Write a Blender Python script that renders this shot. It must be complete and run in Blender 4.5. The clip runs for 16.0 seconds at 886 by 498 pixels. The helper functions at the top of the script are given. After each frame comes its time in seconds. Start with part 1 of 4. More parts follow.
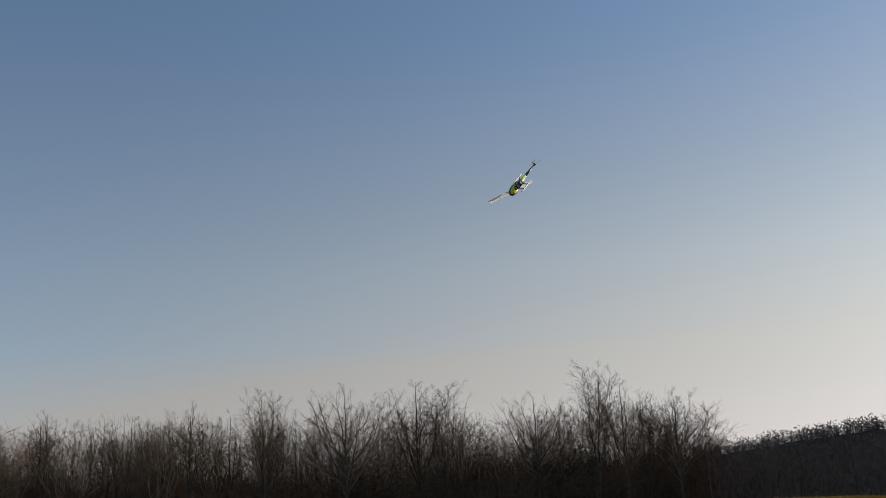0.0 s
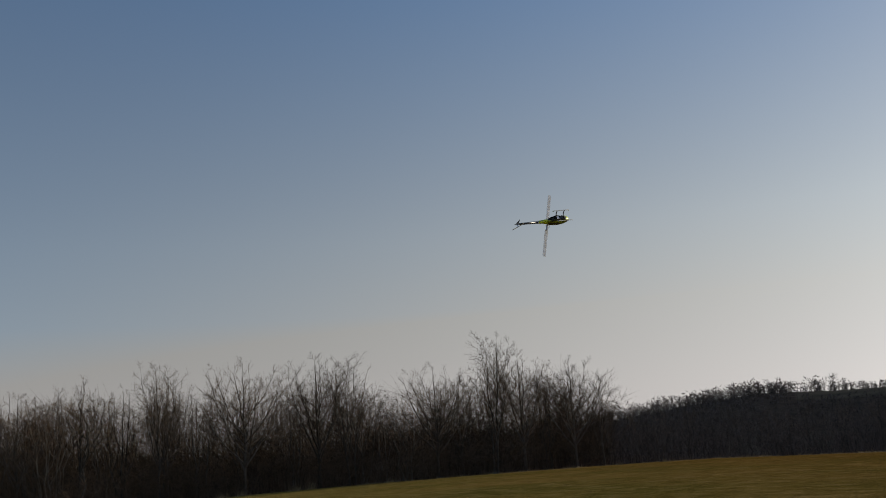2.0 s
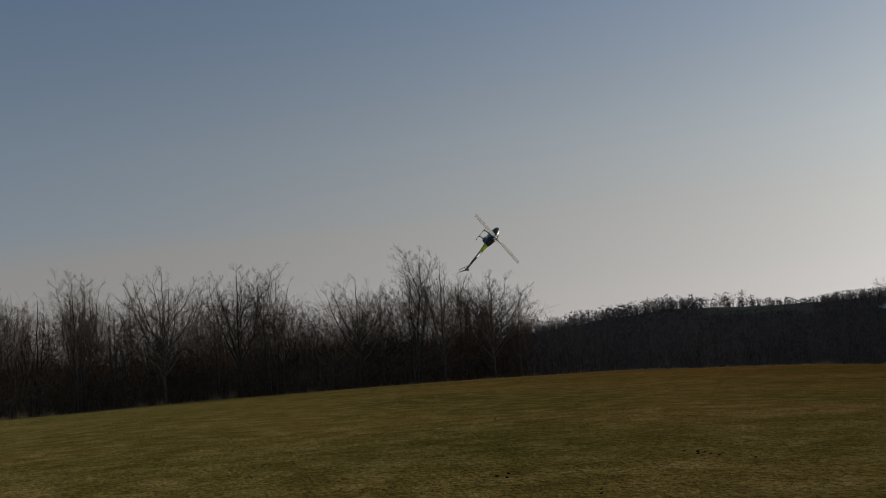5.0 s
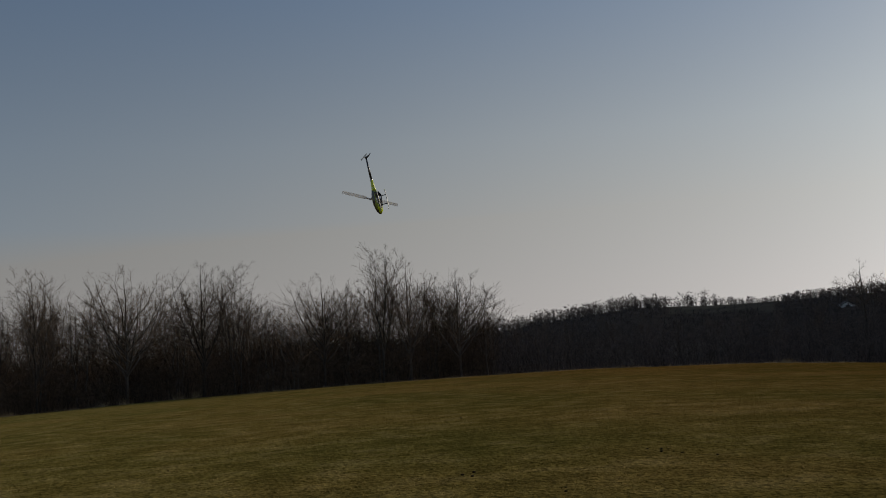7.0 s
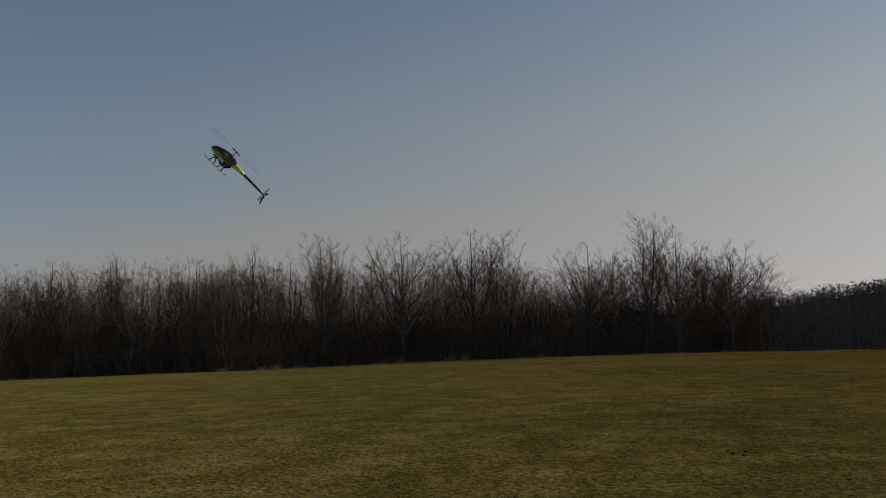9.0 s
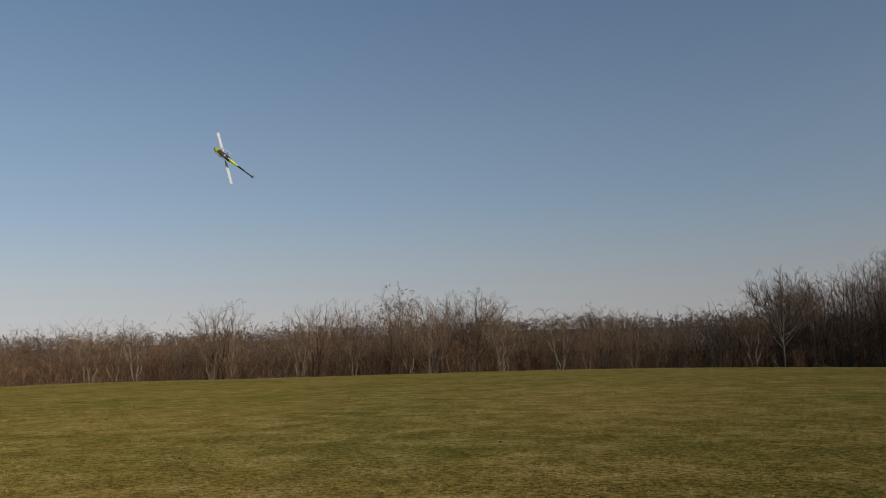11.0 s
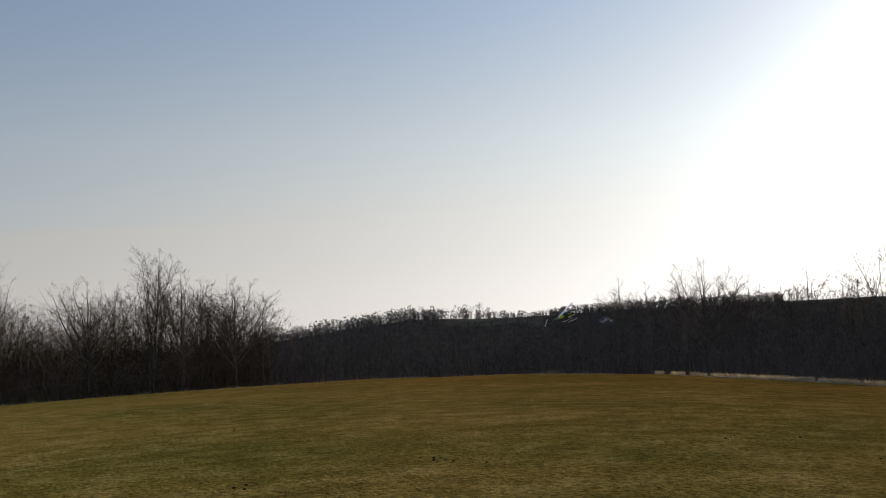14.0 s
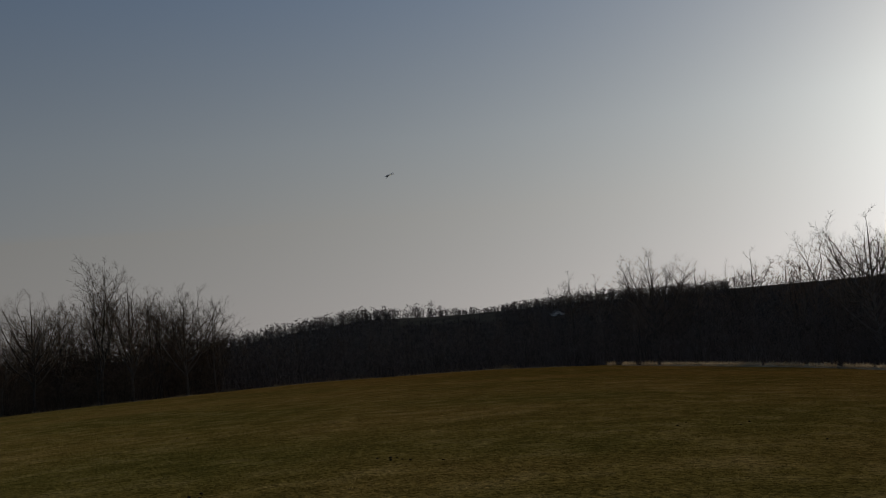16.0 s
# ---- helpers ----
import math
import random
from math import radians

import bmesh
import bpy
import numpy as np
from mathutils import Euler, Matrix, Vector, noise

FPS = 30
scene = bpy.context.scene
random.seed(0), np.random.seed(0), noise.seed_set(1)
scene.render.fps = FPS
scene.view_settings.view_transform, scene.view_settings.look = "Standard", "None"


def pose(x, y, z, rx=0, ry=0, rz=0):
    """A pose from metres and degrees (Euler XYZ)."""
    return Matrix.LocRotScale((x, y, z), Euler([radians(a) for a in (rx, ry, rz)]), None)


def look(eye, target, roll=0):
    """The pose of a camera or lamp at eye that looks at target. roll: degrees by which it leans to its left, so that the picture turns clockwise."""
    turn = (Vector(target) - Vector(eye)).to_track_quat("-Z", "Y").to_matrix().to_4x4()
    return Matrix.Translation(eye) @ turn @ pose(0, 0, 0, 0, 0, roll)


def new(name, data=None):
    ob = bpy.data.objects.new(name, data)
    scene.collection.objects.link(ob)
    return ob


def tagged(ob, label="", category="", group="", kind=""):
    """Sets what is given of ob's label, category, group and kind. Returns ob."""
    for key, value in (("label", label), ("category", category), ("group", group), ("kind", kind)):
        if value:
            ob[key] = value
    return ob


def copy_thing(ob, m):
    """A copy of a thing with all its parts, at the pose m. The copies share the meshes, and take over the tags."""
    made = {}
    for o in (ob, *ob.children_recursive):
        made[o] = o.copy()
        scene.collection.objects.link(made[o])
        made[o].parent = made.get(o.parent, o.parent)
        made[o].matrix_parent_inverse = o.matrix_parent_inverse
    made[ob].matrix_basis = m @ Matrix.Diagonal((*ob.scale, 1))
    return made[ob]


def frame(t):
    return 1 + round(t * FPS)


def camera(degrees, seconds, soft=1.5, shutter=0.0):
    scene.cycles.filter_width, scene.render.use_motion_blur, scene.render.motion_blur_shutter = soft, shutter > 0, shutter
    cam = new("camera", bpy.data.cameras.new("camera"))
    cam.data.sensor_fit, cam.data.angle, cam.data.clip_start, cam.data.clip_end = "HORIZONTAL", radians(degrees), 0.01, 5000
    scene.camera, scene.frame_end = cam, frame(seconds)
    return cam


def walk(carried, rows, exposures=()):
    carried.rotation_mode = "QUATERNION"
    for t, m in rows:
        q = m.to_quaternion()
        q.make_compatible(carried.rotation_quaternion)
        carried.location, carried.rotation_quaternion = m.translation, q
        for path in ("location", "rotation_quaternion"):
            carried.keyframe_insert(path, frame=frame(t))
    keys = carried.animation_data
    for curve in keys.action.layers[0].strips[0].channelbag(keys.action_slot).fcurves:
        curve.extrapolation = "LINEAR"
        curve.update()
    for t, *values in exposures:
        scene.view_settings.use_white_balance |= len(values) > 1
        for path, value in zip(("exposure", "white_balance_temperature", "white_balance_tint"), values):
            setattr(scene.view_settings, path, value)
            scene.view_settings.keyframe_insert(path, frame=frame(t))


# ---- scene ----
cam = camera(51.2, 16.0, soft=1.0)
EYE = Vector((0.0, 0.0, 1.6))


def aim(yaw, pitch, roll):
    """The camera's pose: degrees to the left of +y, up, and lean."""
    y, p = radians(yaw), radians(pitch)
    ahead = Vector((-math.sin(y) * math.cos(p), math.cos(y) * math.cos(p), math.sin(p)))
    return look(EYE, EYE + 10 * ahead, roll)


# seconds, yaw, pitch, roll
PATH = [
    (0.0, -3.81, 12.87, -2.68),
    (0.5, -4.22, 12.54, -3.13),
    (1.0, -4.73, 11.77, -3.53),
    (1.5, -7.71, 11.50, -3.62),
    (2.0, -10.02, 10.77, -3.87),
    (2.5, -9.93, 10.82, -4.11),
    (3.0, -8.80, 11.64, -4.91),
    (3.5, -13.17, 11.08, -4.64),
    (4.0, -13.28, 10.25, -4.46),
    (4.5, -14.57, 7.74, -3.57),
    (5.0, -14.42, 5.12, -3.34),
    (5.2, -14.68, 4.46, -3.37),
    (7.3, -16.55, 5.02, -3.34),
    (7.5, -13.42, 4.93, -2.61),
    (8.0, -5.44, 4.93, -2.76),
    (8.5, -4.26, 5.82, -3.09),
    (9.0, 0.02, 3.67, -1.45),
    (9.5, 18.95, 8.01, -2.53),
    (9.7, 28.20, 7.01, -2.46),
    (10.0, 43.24, 2.79, -1.23),
    (10.2, 50.88, 2.02, -1.18),
    (12.3, 52.56, 6.40, -1.92),
    (12.5, 45.03, 8.36, -1.87),
    (12.7, 32.79, 10.44, -1.42),
    (13.0, 12.87, 7.65, -2.27),
    (13.2, 0.42, 4.02, -2.51),
    (13.5, -14.07, 4.15, -2.60),
    (13.7, -20.22, 6.18, -3.38),
    (14.0, -30.03, 4.87, -2.57),
    (14.2, -35.41, 2.84, -3.23),
    (14.3, -37.58, 2.56, -3.68),
    (14.5, -42.39, 2.61, -3.95),
    (15.0, -53.69, 2.49, -4.44),
    (15.5, -50.31, 3.43, -4.56),
    (15.7, -44.07, 3.64, -5.05),
    (16.0, -33.13, 4.59, -4.71),
]
EXPOSURES = [
    (0.0, -0.05, 6500, 10), (1.0, -0.08, 6500, 10), (1.5, -0.22, 6500, 10), (2.5, -0.52, 6500, 10), (3.0, -0.76, 6500, 10), (4.0, -0.6, 6500, 10), (5.0, -0.65, 6500, 10),
    (8.0, -0.75, 6500, 10), (8.5, -0.75, 6480, 10), (9.0, -0.62, 6450, 10), (9.5, -0.42, 6400, 10), (10.0, -0.52, 6300, 10), (12.5, 0.0, 6300, 10), (13.0, 0.45, 6400, 10),
    (13.5, 0.65, 6500, 10), (14.0, 0.1, 6600, 10), (14.5, -0.5, 6600, 10), (15.0, -1.0, 6600, 10), (16.0, -1.25, 6550, 10),
]
walk(cam, [(t, aim(y, p, r)) for t, y, p, r in PATH], EXPOSURES)


# ---- light ----
SUN_AZ, SUN_EL = -73.0, 17.0   # degrees to the left of +y, and above the horizon
_a, _e = radians(SUN_AZ), radians(SUN_EL)
SUN_DIR = Vector((-math.sin(_a) * math.cos(_e), math.cos(_a) * math.cos(_e), math.sin(_e)))
world = bpy.data.worlds.new("sky")
scene.world = world
world.use_nodes = True
wn = world.node_tree.nodes
sky = wn.new("ShaderNodeTexSky")
sky.sky_type, sky.sun_disc = "NISHITA", False
sky.sun_elevation, sky.sun_rotation = radians(SUN_EL), radians(-SUN_AZ)
sky.altitude, sky.air_density, sky.dust_density, sky.ozone_density = 200, 1.0, 0.85, 1.6
wn["Background"].inputs["Strength"].default_value = 0.14
wl = world.node_tree.links


def haze():
    """Winter haze: towards the horizon the sky loses its colour and turns a pale rosy grey."""
    tc, sep, ramp, bw, tint, mix = (wn.new(k) for k in ("ShaderNodeTexCoord", "ShaderNodeSeparateXYZ", "ShaderNodeValToRGB", "ShaderNodeRGBToBW", "ShaderNodeMix", "ShaderNodeMix"))
    # the horizon takes the colour of the air a little above it
    lift = wn.new("ShaderNodeVectorMath")
    lift.operation = "ADD"
    lift.inputs[1].default_value = (0, 0, 0.10)
    wl.new(tc.outputs["Generated"], lift.inputs[0])
    wl.new(lift.outputs[0], sky.inputs["Vector"])
    wl.new(tc.outputs["Generated"], sep.inputs[0])
    wl.new(sep.outputs["Z"], ramp.inputs["Fac"])
    e = ramp.color_ramp.elements
    e[0].position, e[0].color = 0.0, (HAZE_LOW, HAZE_LOW, HAZE_LOW, 1)
    e[1].position, e[1].color = 0.44, (0.0, 0.0, 0.0, 1)
    e.new(0.12).color = (HAZE_MID, HAZE_MID, HAZE_MID, 1)
    wl.new(sky.outputs[0], bw.inputs[0])
    tint.data_type, tint.blend_type, mix.data_type = "RGBA", "MULTIPLY", "RGBA"
    tint.inputs["Factor"].default_value = 1.0
    # thick air low down swallows light, blue first
    low = wn.new("ShaderNodeValToRGB")
    le = low.color_ramp.elements
    le[0].position, le[0].color = 0.0, (*HAZE_FLOOR, 1)
    le[1].position, le[1].color = 0.20, (*HAZE_TINT, 1)
    wl.new(sep.outputs["Z"], low.inputs["Fac"])
    wl.new(low.outputs["Color"], tint.inputs["B"])
    wl.new(bw.outputs[0], tint.inputs["A"])
    # haze scatters forward: more of it on the sun's side
    facing, gain, amount = wn.new("ShaderNodeVectorMath"), wn.new("ShaderNodeMapRange"), wn.new("ShaderNodeMath")
    facing.operation, amount.operation = "DOT_PRODUCT", "MULTIPLY"
    amount.use_clamp = True
    facing.inputs[1].default_value = SUN_DIR
    gain.interpolation_type = "SMOOTHSTEP"
    for key, value in zip(("From Min", "From Max", "To Min", "To Max"), (-0.35, 0.75, 0.55, 1.8)):
        gain.inputs[key].default_value = value
    wl.new(tc.outputs["Generated"], facing.inputs[0])
    wl.new(facing.outputs["Value"], gain.inputs["Value"])
    wl.new(ramp.outputs["Color"], amount.inputs[0])
    wl.new(gain.outputs["Result"], amount.inputs[1])
    wl.new(amount.outputs[0], mix.inputs["Factor"])
    wl.new(sky.outputs[0], mix.inputs["A"])
    wl.new(tint.outputs["Result"], mix.inputs["B"])
    wl.new(mix.outputs["Result"], wn["Background"].inputs["Color"])


HAZE_LOW, HAZE_MID, HAZE_TINT, HAZE_FLOOR = 1.7, 0.55, (1.13, 1.17, 1.14), (0.88, 0.83, 0.80)
haze()

sun = new("sun", bpy.data.lights.new("sun", "SUN"))
sun.data.energy, sun.data.angle, sun.data.color = 4.6, radians(0.6), (1.0, 0.86, 0.66)
sun.matrix_world = look(SUN_DIR * 100, (0, 0, 0))


# ---- materials ----
def material(name, colors, scale=6.0, rough=0.8, bump=0.0, bump_scale=60.0, metal=0.0, coords="Object", spread=0.0, detail=6.0, coat=0.0, strands=0.0):
    """A noisy ramp between colours, with fine grain, relief and a random tint from piece to piece or strand to strand."""
    m = bpy.data.materials.new(name)
    m.use_nodes = True
    n, ln = m.node_tree.nodes, m.node_tree.links
    b = n["Principled BSDF"]
    b.inputs["Roughness"].default_value, b.inputs["Metallic"].default_value = rough, metal
    b.inputs["Coat Weight"].default_value = coat
    b.inputs["Diffuse Roughness"].default_value = 1.0 if rough > 0.8 else 0.0
    b.inputs["Specular IOR Level"].default_value = 0.0 if rough > 0.8 else 0.5
    tc = n.new("ShaderNodeTexCoord")
    big = n.new("ShaderNodeTexNoise")
    big.inputs["Scale"].default_value, big.inputs["Detail"].default_value = scale, detail
    ln.new(tc.outputs[coords], big.inputs["Vector"])
    ramp = n.new("ShaderNodeValToRGB")
    el = ramp.color_ramp.elements
    el[0].position, el[1].position = 0.3, 0.7
    el[0].color, el[1].color = (*colors[0], 1), (*colors[-1], 1)
    for k, c in enumerate(colors[1:-1]):
        el.new(0.3 + 0.4 * (k + 1) / (len(colors) - 1)).color = (*c, 1)
    ln.new(big.outputs["Fac"], ramp.inputs["Fac"])
    last = ramp.outputs["Color"]
    if spread:
        oi = n.new("ShaderNodeObjectInfo")
        hsv = n.new("ShaderNodeHueSaturation")
        mr = n.new("ShaderNodeMapRange")
        mr.inputs["To Min"].default_value, mr.inputs["To Max"].default_value = 1 - spread, 1 + spread
        ln.new(oi.outputs["Random"], mr.inputs["Value"])
        ln.new(mr.outputs["Result"], hsv.inputs["Value"])
        ln.new(last, hsv.inputs["Color"])
        last = hsv.outputs["Color"]
    if strands:
        geo, each, tone = n.new("ShaderNodeNewGeometry"), n.new("ShaderNodeMapRange"), n.new("ShaderNodeHueSaturation")
        each.inputs["To Min"].default_value, each.inputs["To Max"].default_value = 1 - strands, 1 + strands
        ln.new(geo.outputs["Random Per Island"], each.inputs["Value"])
        ln.new(each.outputs["Result"], tone.inputs["Value"])
        ln.new(last, tone.inputs["Color"])
        last = tone.outputs["Color"]
    ln.new(last, b.inputs["Base Color"])
    if bump:
        fine = n.new("ShaderNodeTexNoise")
        fine.inputs["Scale"].default_value, fine.inputs["Detail"].default_value = bump_scale, 4
        ln.new(tc.outputs[coords], fine.inputs["Vector"])
        bp = n.new("ShaderNodeBump")
        bp.inputs["Strength"].default_value, bp.inputs["Distance"].default_value = bump, 0.03
        ln.new(fine.outputs["Fac"], bp.inputs["Height"])
        ln.new(bp.outputs["Normal"], b.inputs["Normal"])
    return m


BARK = material("bark", [(0.075, 0.062, 0.052), (0.155, 0.130, 0.106)], 3.0, 0.9, 0.4, 30, spread=0.4)
PALE_BARK = material("pale_bark", [(0.085, 0.068, 0.052), (0.24, 0.20, 0.155)], 0.5, 0.85, 0.4, 30, spread=0.5)
TWIG = material("twig", [(0.105, 0.080, 0.062), (0.210, 0.160, 0.120)], 0.6, 0.85, spread=0.35, strands=0.35)
TWIG_RED = material("red_twig", [(0.145, 0.092, 0.060), (0.27, 0.180, 0.118)], 0.6, 0.85, spread=0.3, strands=0.35)
BRUSH = material("brush", [(0.062, 0.046, 0.034), (0.160, 0.117, 0.082)], 0.10, 0.9, strands=0.6)
# reddish stems, with warm sunlight on them also put into the brighter colour
BRUSH_RED = material("red_brush", [(0.060, 0.040, 0.028), (0.25, 0.155, 0.092)], 0.10, 0.9, strands=0.6)
# copy of the brush for the backlit side, haze put into its greyer colour
BRUSH_HAZY = material("hazy_brush", [(0.075, 0.060, 0.052), (0.165, 0.130, 0.108)], 0.10, 0.95, strands=0.75)
STRAW = material("straw", [(0.26, 0.20, 0.12), (0.54, 0.44, 0.30)], 0.8, 0.85)


def let_light_through(m, share):
    """Thin dry leaves glow when the sun stands behind them."""
    n, ln = m.node_tree.nodes, m.node_tree.links
    thin, both = n.new("ShaderNodeBsdfTranslucent"), n.new("ShaderNodeMixShader")
    ln.new(n["Principled BSDF"].inputs["Base Color"].links[0].from_socket, thin.inputs["Color"])
    both.inputs["Fac"].default_value = share
    ln.new(n["Principled BSDF"].outputs["BSDF"], both.inputs[1])
    ln.new(thin.outputs["BSDF"], both.inputs[2])
    ln.new(both.outputs["Shader"], n["Material Output"].inputs["Surface"])


let_light_through(STRAW, 0.35)
# the next three are raised and greyed: haze over the hill is in their colour
FARWOOD = material("far_wood", [(0.075, 0.064, 0.058), (0.150, 0.126, 0.110)], 0.02, 0.95, strands=0.5)
LITTER = material("leaf_litter", [(0.050, 0.040, 0.033), (0.110, 0.086, 0.068)], 0.4, 0.95, 0.6, 8)
PASTURE = material("rough_pasture", [(0.070, 0.060, 0.046), (0.130, 0.110, 0.080)], 0.05, 0.95, 0.4, 3)
PODS = material("seed_pods", [(0.10, 0.075, 0.05), (0.20, 0.15, 0.10)], 3, 0.8)
DRY = material("dead_grass", [(0.20, 0.15, 0.085), (0.36, 0.28, 0.17)], 4, 0.85)
CLOD = material("clod", [(0.03, 0.024, 0.018), (0.07, 0.055, 0.04)], 20, 0.95, 0.5, 80)


def grass_material(name, blades):
    """Patchy winter grass; for the loose blades without the mottling of the turf."""
    m = bpy.data.materials.new(name)
    m.use_nodes = True
    n, ln = m.node_tree.nodes, m.node_tree.links
    b = n["Principled BSDF"]
    b.inputs["Roughness"].default_value = 0.92
    b.inputs["Specular IOR Level"].default_value = 0.0
    b.inputs["Diffuse Roughness"].default_value = 0.5
    tc = n.new("ShaderNodeTexCoord")

    def noise_of(scale, detail, stretch=None):
        t = n.new("ShaderNodeTexNoise")
        t.inputs["Scale"].default_value, t.inputs["Detail"].default_value = scale, detail
        if stretch:
            mp = n.new("ShaderNodeMapping")
            mp.inputs["Scale"].default_value = stretch
            mp.inputs["Rotation"].default_value = (0, 0, radians(-20))
            ln.new(tc.outputs["Object"], mp.inputs["Vector"])
            ln.new(mp.outputs["Vector"], t.inputs["Vector"])
        else:
            ln.new(tc.outputs["Object"], t.inputs["Vector"])
        return t.outputs["Fac"]

    def ramp(fac, stops):
        r = n.new("ShaderNodeValToRGB")
        e = r.color_ramp.elements
        e[0].position, e[0].color = stops[0][0], (*stops[0][1], 1)
        e[1].position, e[1].color = stops[-1][0], (*stops[-1][1], 1)
        for p, c in stops[1:-1]:
            e.new(p).color = (*c, 1)
        ln.new(fac, r.inputs["Fac"])
        return r.outputs["Color"]

    def mix(fac, a, c, kind="MIX"):
        x = n.new("ShaderNodeMix")
        x.data_type, x.blend_type = "RGBA", kind
        if isinstance(fac, float):
            x.inputs["Factor"].default_value = fac
        else:
            ln.new(fac, x.inputs["Factor"])
        ln.new(a, x.inputs["A"])
        ln.new(c, x.inputs["B"])
        return x.outputs["Result"]

    patches = ramp(noise_of(0.12, 6, (1, 0.9, 1)), [(0.36, (0.125, 0.122, 0.032)), (0.5, (0.186, 0.150, 0.043)), (0.64, (0.250, 0.180, 0.060))])
    worn = ramp(noise_of(1.1, 9), [(0.32, (0.104, 0.086, 0.024)), (0.5, (0.195, 0.157, 0.046)), (0.70, (0.36, 0.285, 0.12))])
    tufts = mix(0.5, ramp(noise_of(9.0, 7), [(0.38, (0.30, 0.30, 0.26)), (0.62, (1.7, 1.66, 1.5))]), ramp(noise_of(34.0, 6), [(0.38, (0.25, 0.25, 0.22)), (0.64, (1.85, 1.8, 1.6))]))
    base = mix(0.5, patches, worn)
    # dormant, browner turf towards +x; blades' shaded sides against the sun also darken this tint
    sep, side, dry = n.new("ShaderNodeSeparateXYZ"), n.new("ShaderNodeMapRange"), n.new("ShaderNodeRGB")
    ln.new(tc.outputs["Object"], sep.inputs[0])
    ln.new(sep.outputs["X"], side.inputs["Value"])
    side.inputs["From Min"].default_value, side.inputs["From Max"].default_value = -16, 36
    dry.outputs[0].default_value = (0.80, 0.60, 0.50, 1)
    base = mix(side.outputs["Result"], base, mix(1.0, base, dry.outputs[0], "MULTIPLY"))
    if blades:
        pale = n.new("ShaderNodeRGB")
        pale.outputs[0].default_value = (1.5, 1.45, 1.6, 1)
        geo, each, tone = n.new("ShaderNodeNewGeometry"), n.new("ShaderNodeMapRange"), n.new("ShaderNodeHueSaturation")
        each.inputs["To Min"].default_value, each.inputs["To Max"].default_value = 0.1, 2.5
        ln.new(geo.outputs["Random Per Island"], each.inputs["Value"])
        ln.new(each.outputs["Result"], tone.inputs["Value"])
        ln.new(mix(1.0, base, pale.outputs[0], "MULTIPLY"), tone.inputs["Color"])
        ln.new(tone.outputs["Color"], b.inputs["Base Color"])
        return m
    ln.new(mix(1.0, base, tufts, "MULTIPLY"), b.inputs["Base Color"])
    bp = n.new("ShaderNodeBump")
    bp.inputs["Strength"].default_value, bp.inputs["Distance"].default_value = 0.7, 0.06
    ln.new(noise_of(14.0, 8), bp.inputs["Height"])
    ln.new(bp.outputs["Normal"], b.inputs["Normal"])
    return m


GRASS, BLADES = grass_material("winter_grass", False), grass_material("grass_blade", True)


# ---- land ----
def lerp(table, x):
    """A value from rows of (x, value) sorted by x."""
    if x <= table[0][0]:
        return table[0][1]
    for (xa, a), (xb, b) in zip(table, table[1:]):
        if x <= xb:
            return a + (b - a) * (x - xa) / (xb - xa)
    return table[-1][1]


def smooth(a, b, x):
    k = min(1, max(0, (x - a) / (b - a)))
    return k * k * (3 - 2 * k)


# by azimuth, degrees to the left of +y
FIELD_EDGE = [(-180, 40), (-120, 34), (-78, 42), (-67, 50), (-55, 60), (-43, 73), (-36, 80), (-20, 84), (0, 80), (12, 76), (25, 78), (76, 84), (120, 80), (180, 40)]
EDGE_FALL = [(-78, -6.27), (-67, -5.36), (-55, -4.3), (-43, -3.37), (-36, -3.08), (-25, -2.95), (-10, -3.1), (3, -3.3), (12, -3.5), (30, -3.38), (48, -3.27), (64, -3.2), (76, -2.97)]
RIDGE = [(-180, 1.0), (-100, 1.4), (-79, 1.3), (-74, 1.3), (-69.6, 1.1), (-57.7, 0.75), (-45, 0.62), (-39, 0.55), (-35.6, 0.45), (-32, 0.5), (-28.2, 0.65), (-23.4, 0.1), (-18.7, -0.5), (-8, -0.9), (20, -1.0), (37, -0.85), (48, -0.75), (64, -0.9), (76, -1.0), (180, 0.0)]
RIDGE_AT = [(-180, 200), (-100, 170), (-80, 190), (-60, 230), (-45, 280), (-30, 340), (-18, 420), (0, 600), (40, 650), (76, 700), (180, 300)]


def land(x, y):
    """Height of the ground."""
    r = math.hypot(x, y)
    az = math.degrees(math.atan2(-x, y)) if r > 1e-6 else 0.0
    d = lerp(FIELD_EDGE, az)
    ze = EYE.z + d * math.tan(radians(lerp(EDGE_FALL, az)))
    wave = 0.05 * noise.noise((x * 0.06, y * 0.06, 3.0)) * min(1, r / 10)
    if r <= d:
        return ze * (r / d) ** 1.15 + wave
    far = lerp(RIDGE_AT, az)
    ridge = EYE.z + far * math.tan(radians(lerp(RIDGE, az)))
    low = ze - 1.2 * smooth(0, 14, r - d) - 2.6 * smooth(8, 60, r - d)
    k = smooth(d + 40, far, r)
    back = max(0.0, r - far)
    return low + (ridge - low) * k + wave - back * 0.02 - 0.6 * noise.noise((x * 0.012, y * 0.012, 8.0)) * smooth(20, 90, r - d)


def open_hill(az, r, far):
    """Pasture on the hill, with no trees."""
    u = r / far
    return (-36.5 < az < -29.8 and 0.78 < u < 0.96) or (-66 < az < -50 and 0.86 < u) or (-28.4 < az < -25.6 and 0.42 < u < 0.52) or (-33 < az < -30 and 0.46 < u < 0.56)


